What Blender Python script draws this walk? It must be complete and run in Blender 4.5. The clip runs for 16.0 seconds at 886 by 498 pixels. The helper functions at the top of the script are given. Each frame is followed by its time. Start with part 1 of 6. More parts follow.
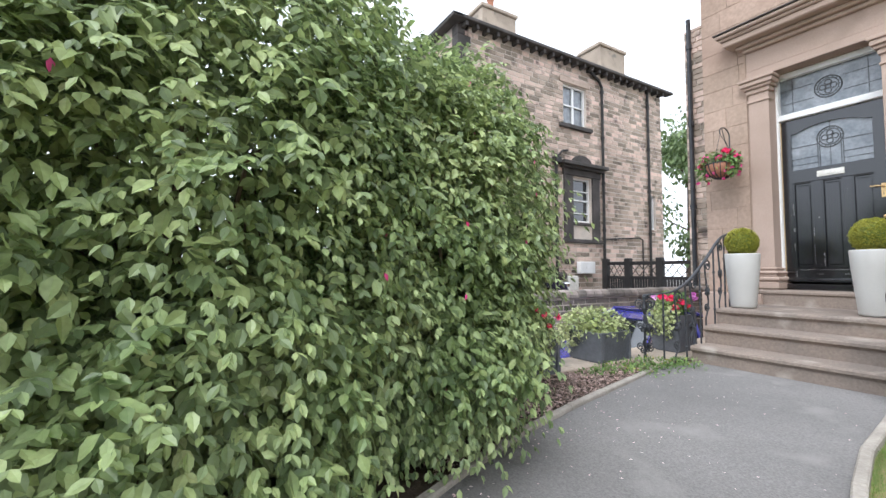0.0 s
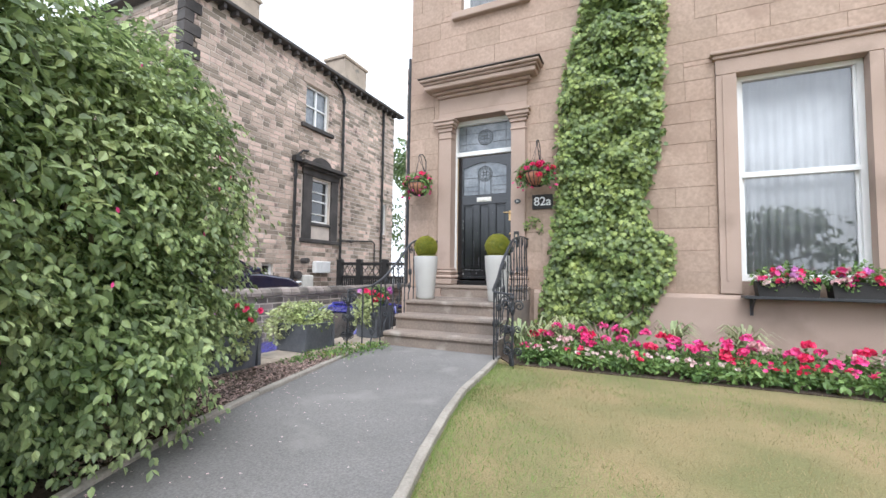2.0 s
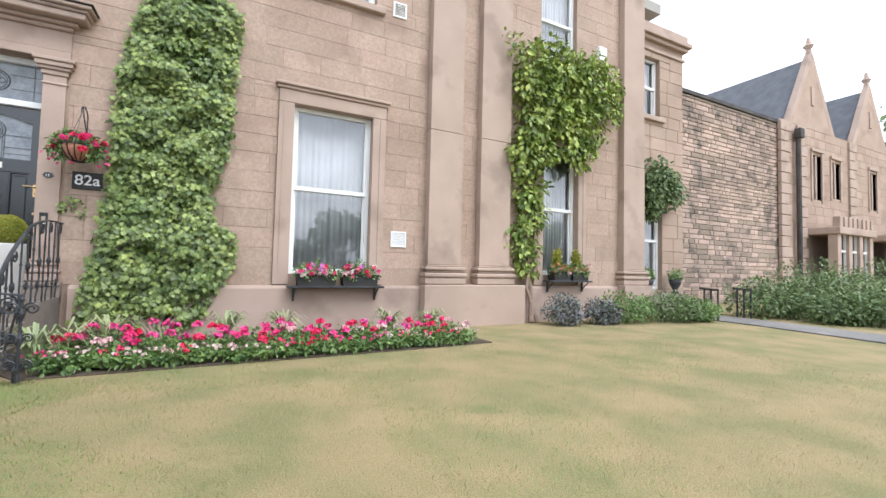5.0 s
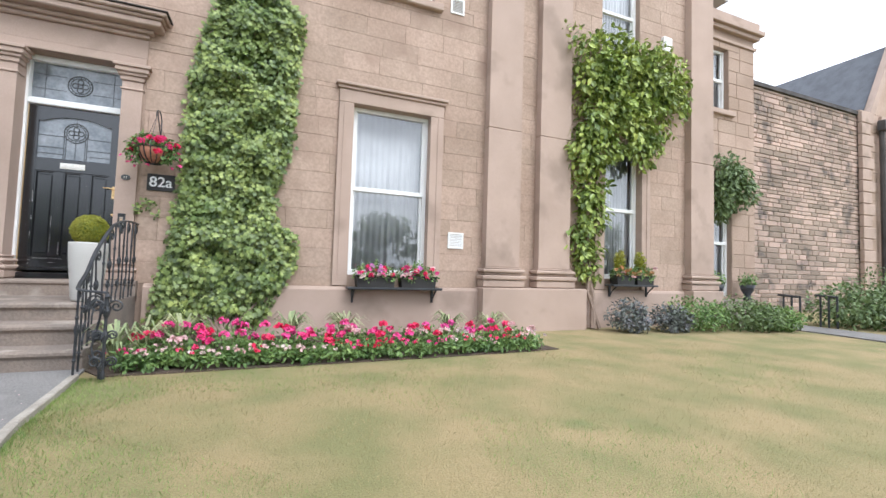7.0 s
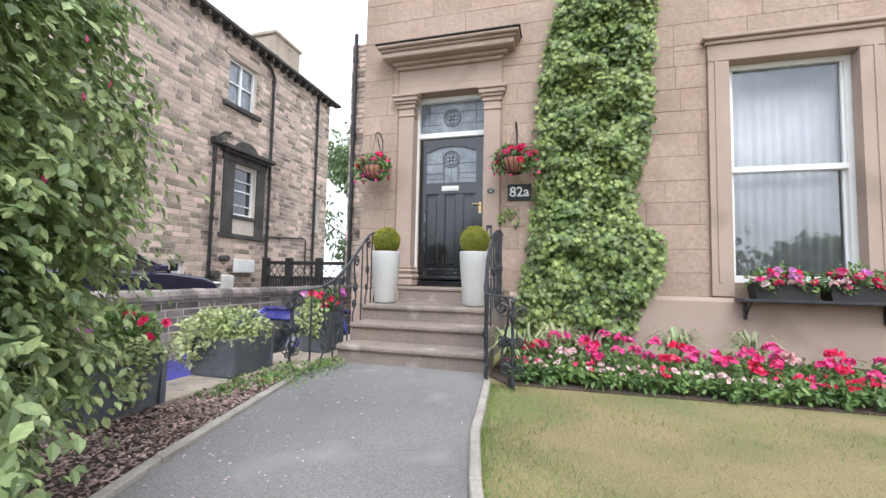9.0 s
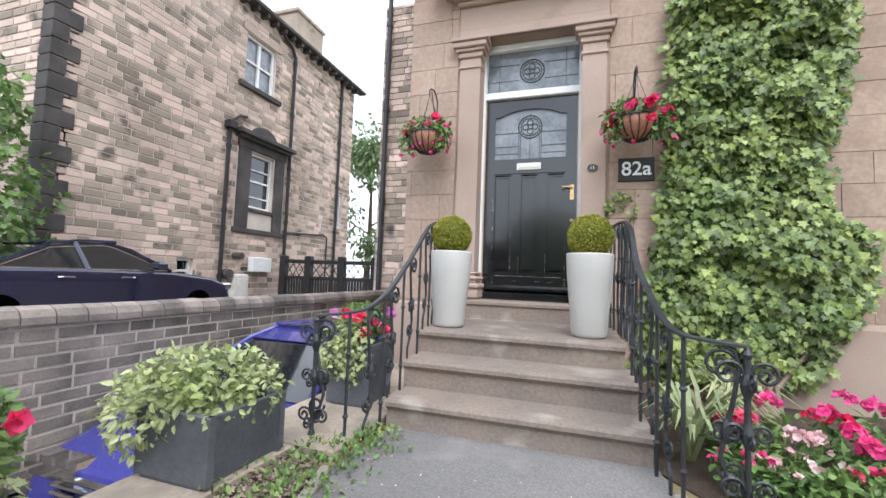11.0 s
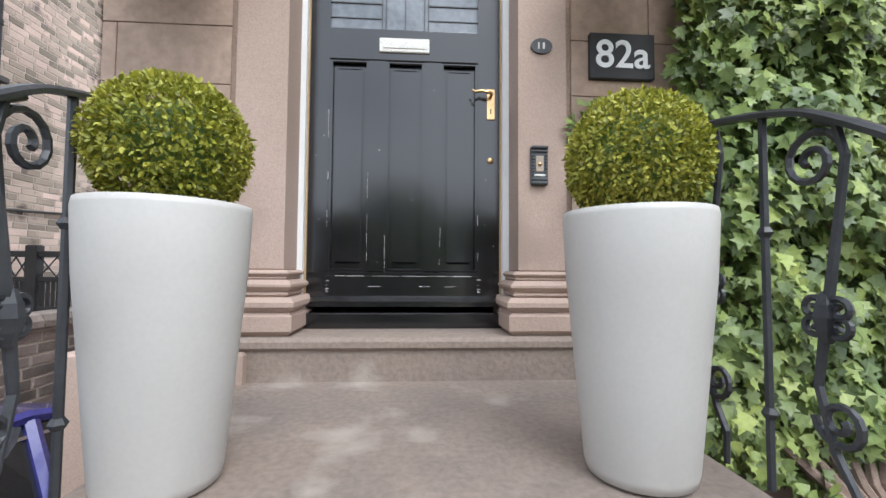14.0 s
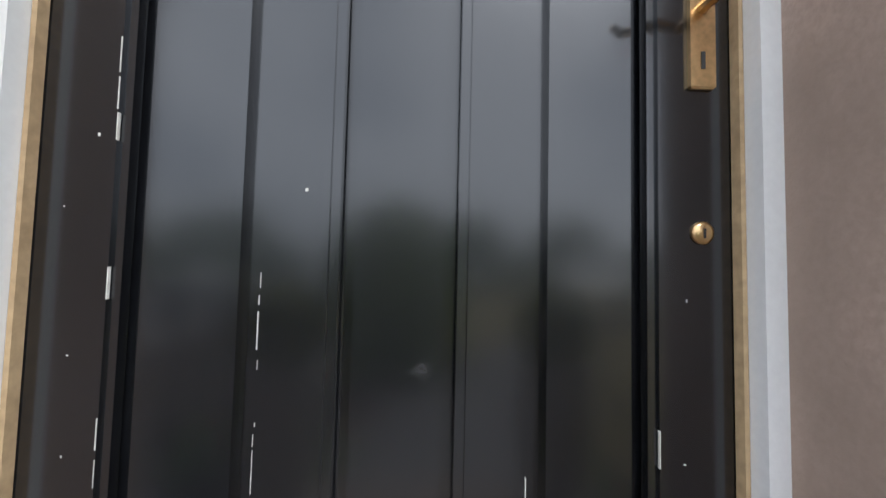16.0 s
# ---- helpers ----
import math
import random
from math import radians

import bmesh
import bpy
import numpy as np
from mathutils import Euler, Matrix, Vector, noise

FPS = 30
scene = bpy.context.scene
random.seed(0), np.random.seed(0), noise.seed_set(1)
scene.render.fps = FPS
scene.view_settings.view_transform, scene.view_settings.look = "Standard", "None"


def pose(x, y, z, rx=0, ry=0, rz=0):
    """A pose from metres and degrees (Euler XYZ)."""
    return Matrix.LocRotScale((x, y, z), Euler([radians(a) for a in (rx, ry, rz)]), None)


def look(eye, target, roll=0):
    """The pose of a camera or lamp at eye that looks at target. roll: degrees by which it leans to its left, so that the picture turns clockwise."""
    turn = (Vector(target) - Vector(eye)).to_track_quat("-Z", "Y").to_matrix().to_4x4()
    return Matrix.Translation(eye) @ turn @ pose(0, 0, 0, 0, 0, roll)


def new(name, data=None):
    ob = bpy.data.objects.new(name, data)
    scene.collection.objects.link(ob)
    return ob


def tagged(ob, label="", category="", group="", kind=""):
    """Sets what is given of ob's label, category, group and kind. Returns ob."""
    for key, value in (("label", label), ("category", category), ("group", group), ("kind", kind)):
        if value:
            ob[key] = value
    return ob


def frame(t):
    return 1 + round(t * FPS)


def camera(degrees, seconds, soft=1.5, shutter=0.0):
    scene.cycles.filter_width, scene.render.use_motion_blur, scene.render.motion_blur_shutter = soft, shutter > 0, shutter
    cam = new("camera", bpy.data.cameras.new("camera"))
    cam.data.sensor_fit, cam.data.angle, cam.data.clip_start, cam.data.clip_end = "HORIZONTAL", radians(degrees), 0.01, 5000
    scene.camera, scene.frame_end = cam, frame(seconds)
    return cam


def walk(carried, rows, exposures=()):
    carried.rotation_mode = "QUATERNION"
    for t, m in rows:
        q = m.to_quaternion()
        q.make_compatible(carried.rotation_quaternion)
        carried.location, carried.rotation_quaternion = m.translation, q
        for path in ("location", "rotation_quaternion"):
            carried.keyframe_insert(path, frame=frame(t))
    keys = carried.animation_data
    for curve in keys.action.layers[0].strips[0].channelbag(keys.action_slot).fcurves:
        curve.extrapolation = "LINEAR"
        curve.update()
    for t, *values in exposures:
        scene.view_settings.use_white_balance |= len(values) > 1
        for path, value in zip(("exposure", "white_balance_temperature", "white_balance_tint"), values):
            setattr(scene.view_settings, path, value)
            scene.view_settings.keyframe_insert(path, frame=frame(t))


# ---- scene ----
cam = camera(93.2, 16.0)
PATH = [
    (0, (0.475, -0.290, 0.889), (-1.241, 0.732, 0.994), 0.1),
    (0.5, (0.550, -0.280, 0.858), (-0.976, 1.005, 0.969), 0.4),
    (1, (0.555, -0.285, 0.857), (-0.755, 1.225, 0.969), 0.4),
    (1.5, (0.79, -0.277, 0.865), (-0.324, 1.38, 0.976), 1.0),
    (2, (0.952, -0.267, 0.845), (0.092, 1.535, 0.962), 0.8),
    (2.5, (1.008, -0.326, 0.858), (0.467, 1.596, 0.974), 0.8),
    (3, (1.139, -0.392, 0.831), (0.913, 1.591, 0.956), 1.1),
    (3.5, (1.236, -0.49, 0.852), (1.348, 1.503, 0.978), 1.3),
    (4, (1.286, -0.611, 0.844), (1.757, 1.328, 0.971), 1.1),
    (4.5, (1.343, -0.718, 0.966), (2.128, 1.119, 1.056), 1.3),
    (4.7, (1.323, -0.766, 0.957), (2.217, 1.02, 1.045), 1.3),
    (6.8, (1.108, -0.499, 0.936), (1.992, 1.292, 1.037), 2.0),
    (7, (1.054, -0.419, 0.919), (1.79, 1.437, 1.02), 1.8),
    (7.3, (0.959, -0.352, 0.925), (1.477, 1.579, 0.97), 0.3),
    (7.5, (0.885, -0.301, 0.929), (1.255, 1.663, 1.017), 1.7),
    (8, (0.706, -0.097, 0.878), (0.675, 1.9, 0.978), 1.2),
    (8.5, (0.454, 0.154, 0.846), (0.089, 2.117, 0.962), 1.5),
    (9, (0.135, 0.45, 0.8), (-0.409, 2.37, 0.933), 1.2),
    (9.5, (-0.111, 0.759, 0.764), (-0.741, 2.652, 0.914), 1.2),
    (10, (-0.381, 1.091, 0.767), (-1.05, 2.968, 0.926), 1.5),
    (10.2, (-0.506, 1.224, 0.796), (-1.163, 3.108, 0.94), 1.7),
    (12.3, (-1.282, 2.883, 0.914), (-1.800, 4.810, 1.046), 0.6),
    (12.5, (-1.324, 3.032, 0.912), (-1.741, 4.983, 1.049), 0.4),
    (13, (-1.348, 3.368, 0.919), (-1.482, 5.360, 1.034), 0.1),
    (13.5, (-1.366, 3.743, 0.950), (-1.344, 5.740, 1.046), 0.4),
    (14, (-1.365, 4.198, 0.956), (-1.240, 6.191, 1.046), 0.4),
    (14.5, (-1.396, 4.686, 0.998), (-1.212, 6.673, 1.126), 0.4),
    (15, (-1.390, 5.112, 1.130), (-1.227, 7.100, 1.277), 0.6),
    (15.5, (-1.409, 5.447, 1.294), (-1.220, 7.433, 1.442), 0.7),
    (16, (-1.407, 5.734, 1.443), (-1.278, 7.727, 1.554), 1.3),
]
walk(cam, [(t, look(eye, target, roll)) for t, eye, target, roll in PATH], exposures=[(0.0, 1.0, 5880, 10), (16.0, 1.0, 5880, 10)])

# ---- light: bright overcast day ----
world = bpy.data.worlds.new("overcast_sky")
scene.world = world
world.use_nodes = True
wn, wl = world.node_tree.nodes, world.node_tree.links
wbg = wn["Background"]
sky = wn.new("ShaderNodeTexSky")
sky.sky_type, sky.sun_disc = "NISHITA", False
sky.sun_elevation, sky.sun_rotation = radians(52), radians(155)
sky.air_density, sky.dust_density = 1.0, 3.0
cloud = wn.new("ShaderNodeTexNoise")
cloud.inputs["Scale"].default_value, cloud.inputs["Detail"].default_value = 3.2, 7
cramp = wn.new("ShaderNodeValToRGB")
cramp.color_ramp.elements[0].position, cramp.color_ramp.elements[0].color = 0.36, (6.2, 6.5, 6.9, 1)
cramp.color_ramp.elements[1].position, cramp.color_ramp.elements[1].color = 0.52, (9.6, 9.7, 9.8, 1)
wmix = wn.new("ShaderNodeMix")
wmix.data_type = "RGBA"
wmix.inputs["Factor"].default_value = 0.9
wl.new(cloud.outputs["Fac"], cramp.inputs["Fac"])
wl.new(sky.outputs["Color"], wmix.inputs["A"])
wl.new(cramp.outputs["Color"], wmix.inputs["B"])
wl.new(wmix.outputs["Result"], wbg.inputs["Color"])
wbg.inputs["Strength"].default_value = 0.115
sun = new("sun", bpy.data.lights.new("sun", "SUN"))
sun.data.energy, sun.data.angle, sun.data.color = 1.3, radians(30), (1.0, 0.97, 0.93)
sun.matrix_world = look((12, -26, 38), (0, 0, 0))

# ---- materials ----
def shade(name, a, b, rough=0.8, big=1.5, fine=30.0, bump=0.3, metal=0.0, island=0.0, rnd=0.0, coat=0.0, stain=None, stain_scale=0.8, stain_at=0.56, depth=0.01, grain=0.55):
    """A procedural surface: two colours mixed by coarse and fine noise, with relief, optional stains and per-piece variation."""
    m = bpy.data.materials.new(name)
    m.use_nodes = True
    n, l = m.node_tree.nodes, m.node_tree.links
    p = n["Principled BSDF"]
    geo = n.new("ShaderNodeNewGeometry")
    def noise_at(scale, detail=5):
        t = n.new("ShaderNodeTexNoise")
        t.inputs["Scale"].default_value, t.inputs["Detail"].default_value = scale, detail
        l.new(geo.outputs["Position"], t.inputs["Vector"])
        return t
    def mixed(fac, x, y, mode="MIX"):
        k = n.new("ShaderNodeMix")
        k.data_type, k.blend_type = "RGBA", mode
        for v, s in ((fac, k.inputs["Factor"]), (x, k.inputs["A"]), (y, k.inputs["B"])):
            if isinstance(v, bpy.types.NodeSocket):
                l.new(v, s)
            else:
                s.default_value = v if isinstance(v, float) else (*v, 1)
        return k.outputs["Result"]
    def ramp(src, lo, hi):
        k = n.new("ShaderNodeMapRange")
        k.inputs["From Min"].default_value, k.inputs["From Max"].default_value = lo, hi
        l.new(src, k.inputs["Value"])
        return k.outputs["Result"]
    n1, n2 = noise_at(big), noise_at(fine)
    f1 = ramp(n1.outputs["Fac"], 0.35, 0.65)
    col = mixed(f1, a, b)
    f2 = ramp(n2.outputs["Fac"], 0.3, 0.7)
    speck = mixed(f2, (0.72, 0.72, 0.72), (1.2, 1.2, 1.2))
    col = mixed(grain, col, speck, "MULTIPLY")
    if stain:
        n3 = noise_at(stain_scale, 8)
        col = mixed(ramp(n3.outputs["Fac"], stain_at, stain_at + 0.13), col, stain)
    if island or rnd:
        if island:
            src = geo.outputs["Random Per Island"]
        else:
            oi = n.new("ShaderNodeObjectInfo")
            src = oi.outputs["Random"]
        amount = island or rnd
        k = n.new("ShaderNodeMapRange")
        k.inputs["To Min"].default_value, k.inputs["To Max"].default_value = 1 - amount, 1 + amount
        l.new(src, k.inputs["Value"])
        hsv = n.new("ShaderNodeHueSaturation")
        l.new(col, hsv.inputs["Color"])
        l.new(k.outputs["Result"], hsv.inputs["Value"])
        k2 = n.new("ShaderNodeMapRange")
        k2.inputs["To Min"].default_value, k2.inputs["To Max"].default_value = 0.5 + 0.03 * amount, 0.5 - 0.03 * amount
        l.new(src, k2.inputs["Value"])
        l.new(k2.outputs["Result"], hsv.inputs["Hue"])
        col = hsv.outputs["Color"]
    l.new(col, p.inputs["Base Color"])
    p.inputs["Roughness"].default_value, p.inputs["Metallic"].default_value = rough, metal
    p.inputs["Coat Weight"].default_value = coat
    if bump:
        bn = n.new("ShaderNodeBump")
        bn.inputs["Strength"].default_value, bn.inputs["Distance"].default_value = bump, depth
        l.new(n2.outputs["Fac"], bn.inputs["Height"])
        l.new(bn.outputs["Normal"], p.inputs["Normal"])
    return m


def glazing(name, tint=(1, 1, 1)):
    m = bpy.data.materials.new(name)
    m.use_nodes = True
    n, l = m.node_tree.nodes, m.node_tree.links
    n.remove(n["Principled BSDF"])
    tr, gl, mx, fr = n.new("ShaderNodeBsdfTransparent"), n.new("ShaderNodeBsdfGlossy"), n.new("ShaderNodeMixShader"), n.new("ShaderNodeFresnel")
    tr.inputs["Color"].default_value = (*tint, 1)
    gl.inputs["Roughness"].default_value = 0.015
    fr.inputs["IOR"].default_value = 2.5
    l.new(fr.outputs["Fac"], mx.inputs["Fac"])
    l.new(tr.outputs["BSDF"], mx.inputs[1])
    l.new(gl.outputs["BSDF"], mx.inputs[2])
    l.new(mx.outputs["Shader"], n["Material Output"].inputs["Surface"])
    return m


def leafy(name, a, b, island=0.35, rough=0.45, through_light=0.25):
    m = shade(name, a, b, rough=rough, big=2.0, fine=60, bump=0.15, island=island, depth=0.002)
    p = m.node_tree.nodes["Principled BSDF"]
    n, l = m.node_tree.nodes, m.node_tree.links
    tl, mx = n.new("ShaderNodeBsdfTranslucent"), n.new("ShaderNodeMixShader")
    l.new(p.inputs["Base Color"].links[0].from_socket, tl.inputs["Color"])
    mx.inputs["Fac"].default_value = through_light
    l.new(p.outputs["BSDF"], mx.inputs[1])
    l.new(tl.outputs["BSDF"], mx.inputs[2])
    l.new(mx.outputs["Shader"], n["Material Output"].inputs["Surface"])
    return m


ASHLAR = shade("sandstone_ashlar", (0.42, 0.31, 0.24), (0.345, 0.247, 0.186), 0.9, 0.9, 26, 0.35, rnd=0.08, stain=(0.30, 0.21, 0.16), stain_scale=1.1, stain_at=0.58)
ASHLAR_FAR = shade("sandstone_ashlar_upper", (0.42, 0.31, 0.24), (0.345, 0.247, 0.186), 0.9, 0.9, 26, 0.35, island=0.08, stain=(0.30, 0.21, 0.16), stain_scale=1.1, stain_at=0.58)
DRESSED = shade("dressed_sandstone", (0.44, 0.33, 0.268), (0.385, 0.287, 0.23), 0.88, 1.2, 110, 0.2, stain=(0.30, 0.225, 0.18), stain_scale=1.3, stain_at=0.55, grain=0.35)
JOINT = shade("lime_joint", (0.36, 0.265, 0.205), (0.30, 0.22, 0.17), 0.95, 2, 60, 0.3)
STEPSTONE = shade("worn_step_stone", (0.27, 0.215, 0.175), (0.20, 0.165, 0.14), 0.9, 2.2, 45, 0.5, stain=(0.38, 0.33, 0.28), stain_scale=3.0, stain_at=0.6)
FLAG = shade("paving_flag", (0.44, 0.36, 0.28), (0.34, 0.28, 0.22), 0.9, 1.6, 40, 0.4, stain=(0.2, 0.18, 0.15), stain_scale=2.5)
BRICK = shade("weathered_gritstone_brick", (0.54, 0.43, 0.35), (0.40, 0.315, 0.255), 0.92, 0.6, 35, 0.5, island=0.55, stain=(0.13, 0.10, 0.085), stain_scale=2.6, stain_at=0.58)
MORTAR = shade("pale_mortar", (0.66, 0.58, 0.50), (0.54, 0.48, 0.42), 0.95, 2, 50, 0.4)
WALLBRICK = shade("dark_wall_brick", (0.31, 0.265, 0.232), (0.16, 0.138, 0.122), 0.9, 3.5, 50, 0.5, rnd=0.35)
WALLBRICK_FAR = shade("dark_wall_brick_rest", (0.31, 0.265, 0.232), (0.16, 0.138, 0.122), 0.9, 3.5, 50, 0.5, island=0.35)
RUBBLE = shade("rubble_stone", (0.42, 0.315, 0.25), (0.30, 0.225, 0.18), 0.92, 0.7, 20, 0.6, island=0.35, stain=(0.13, 0.105, 0.09), stain_scale=2.2, stain_at=0.56)
DARKSTONE = shade("sooty_stone", (0.09, 0.08, 0.075), (0.05, 0.045, 0.042), 0.9, 2, 30, 0.3)
TARMAC = shade("tarmac", (0.235, 0.222, 0.212), (0.165, 0.157, 0.15), 0.93, 0.8, 95, 0.9, stain=(0.28, 0.265, 0.25), stain_scale=1.6, depth=0.006, grain=0.95)
KERBSTONE = shade("kerb_stone", (0.40, 0.36, 0.31), (0.30, 0.27, 0.23), 0.92, 5, 60, 0.4)
LAWN = shade("dry_lawn", (0.215, 0.205, 0.085), (0.345, 0.265, 0.135), 0.95, 1.6, 90, 0.8, stain=(0.115, 0.17, 0.05), stain_scale=0.75, stain_at=0.66, depth=0.02)
SOIL = shade("bed_soil", (0.10, 0.07, 0.05), (0.06, 0.042, 0.03), 0.95, 6, 60, 0.9, depth=0.02)
BARK = shade("bark_chips", (0.46, 0.335, 0.285), (0.27, 0.19, 0.16), 0.9, 8, 60, 0.6, island=0.45)
DOORPAINT = shade("black_gloss_paint", (0.006, 0.0065, 0.008), (0.009, 0.0095, 0.011), 0.2, 3, 40, 0.06, coat=1.0, stain=(0.05, 0.05, 0.05), stain_scale=14, stain_at=0.72, depth=0.003)
dp = DOORPAINT.node_tree.nodes["Principled BSDF"]
dp.inputs["Specular IOR Level"].default_value, dp.inputs["Coat IOR"].default_value, dp.inputs["Coat Roughness"].default_value = 0.4, 1.52, 0.15
WHITEPAINT = shade("white_paint", (0.80, 0.80, 0.79), (0.74, 0.74, 0.72), 0.45, 3, 80, 0.05, grain=0.1)
POTWHITE = shade("white_fibre_planter", (0.52, 0.505, 0.475), (0.465, 0.45, 0.42), 0.5, 2, 90, 0.03, grain=0.1)
IRON = shade("black_painted_iron", (0.022, 0.024, 0.028), (0.04, 0.042, 0.047), 0.42, 8, 90, 0.25, depth=0.003)
BLACKWOOD = shade("black_timber", (0.014, 0.013, 0.013), (0.025, 0.023, 0.022), 0.6, 4, 60, 0.2)
TIMBER = shade("bare_timber", (0.50, 0.36, 0.20), (0.38, 0.26, 0.14), 0.7, 6, 60, 0.2)
BRASS = shade("brass", (0.75, 0.52, 0.26), (0.62, 0.40, 0.2), 0.28, 6, 90, 0.05, metal=1.0)
PALEPLATE = shade("pale_metal_plate", (0.72, 0.70, 0.64), (0.62, 0.60, 0.55), 0.4, 6, 90, 0.05)
LEADCAME = shade("lead_came", (0.08, 0.085, 0.09), (0.05, 0.053, 0.056), 0.5, 6, 60, 0.1)
TEXTURED_GLASS = shade("obscured_glass", (0.25, 0.27, 0.29), (0.15, 0.17, 0.19), 0.10, 5, 30, 0.15, coat=0.5)
GLASS = glazing("window_glass")
DARKGLASS = shade("dark_glass", (0.012, 0.014, 0.016), (0.02, 0.022, 0.024), 0.05, 2, 8, 0.0, coat=1.0)
LEADPLANTER = shade("grey_fibre_planter", (0.13, 0.135, 0.15), (0.085, 0.09, 0.10), 0.6, 4, 40, 0.3)
TERRACOTTA = shade("terracotta_liner", (0.46, 0.21, 0.13), (0.36, 0.16, 0.095), 0.8, 8, 60, 0.3)
NET = shade("net_curtain", (0.62, 0.64, 0.66), (0.52, 0.54, 0.56), 0.9, 3, 90, 0.1)
ROOMWALL = shade("interior_plaster", (0.4, 0.38, 0.35), (0.35, 0.33, 0.3), 0.9, 2, 40, 0.1)
SLATE = shade("roof_slate", (0.115, 0.12, 0.135), (0.085, 0.088, 0.10), 0.7, 3, 40, 0.4, island=0.3)
BLUECAR = shade("blue_car_paint", (0.05, 0.05, 0.27), (0.045, 0.045, 0.24), 0.25, 2, 40, 0.0, coat=1.0)
NAVYCAR = shade("navy_car_paint", (0.012, 0.013, 0.045), (0.010, 0.011, 0.038), 0.22, 2, 40, 0.0, coat=1.0)
CHROME = shade("chrome", (0.8, 0.8, 0.8), (0.75, 0.75, 0.75), 0.12, 3, 40, 0.0, metal=1.0)
TYRE = shade("tyre_rubber", (0.015, 0.015, 0.015), (0.022, 0.022, 0.022), 0.8, 9, 60, 0.3)
REDLAMP = shade("red_lens", (0.55, 0.02, 0.05), (0.42, 0.015, 0.04), 0.15, 6, 60, 0.05, coat=1.0)
HEDGELEAF = leafy("fuchsia_leaf", (0.24, 0.33, 0.13), (0.42, 0.50, 0.24), 0.55, rough=0.38, through_light=0.35)
IVYLEAF = leafy("ivy_leaf", (0.13, 0.195, 0.05), (0.25, 0.315, 0.09), 0.6, through_light=0.15)
WISTLEAF = leafy("wisteria_leaf", (0.19, 0.27, 0.055), (0.32, 0.39, 0.09), 0.55, through_light=0.15)
BOXLEAF = leafy("box_leaf", (0.29, 0.31, 0.035), (0.46, 0.44, 0.075), 0.45)
BEDLEAF = leafy("bedding_leaf", (0.13, 0.225, 0.065), (0.22, 0.33, 0.10), 0.4)
VARLEAF = leafy("variegated_ivy_leaf", (0.29, 0.36, 0.12), (0.52, 0.55, 0.29), 0.35)
STRAPLEAF = leafy("strap_leaf", (0.27, 0.33, 0.16), (0.42, 0.43, 0.24), 0.3)
FARLEAF = leafy("far_leaf", (0.12, 0.18, 0.065), (0.18, 0.25, 0.10), 0.35)
BLADE = leafy("grass_blade", (0.235, 0.21, 0.085), (0.38, 0.295, 0.15), 0.3)
BLADEGREEN = leafy("green_grass_blade", (0.15, 0.245, 0.05), (0.24, 0.33, 0.085), 0.3)
REDPETAL = leafy("red_petal", (0.82, 0.025, 0.12), (0.86, 0.06, 0.20), 0.2)
PINKPETAL = leafy("pink_petal", (0.86, 0.06, 0.26), (0.82, 0.13, 0.42), 0.25)
MAUVEPETAL = leafy("mauve_petal", (0.68, 0.20, 0.58), (0.80, 0.44, 0.74), 0.25)
PALEPETAL = leafy("pale_petal", (0.80, 0.48, 0.50), (0.82, 0.72, 0.68), 0.2)
ORANGEPETAL = leafy("orange_leaf", (0.55, 0.26, 0.10), (0.60, 0.38, 0.20), 0.3)
STEM = shade("woody_stem", (0.16, 0.11, 0.075), (0.10, 0.07, 0.05), 0.9, 6, 60, 0.5)
PINKSTEM = shade("pale_trunk", (0.30, 0.22, 0.17), (0.22, 0.16, 0.125), 0.9, 6, 60, 0.5)


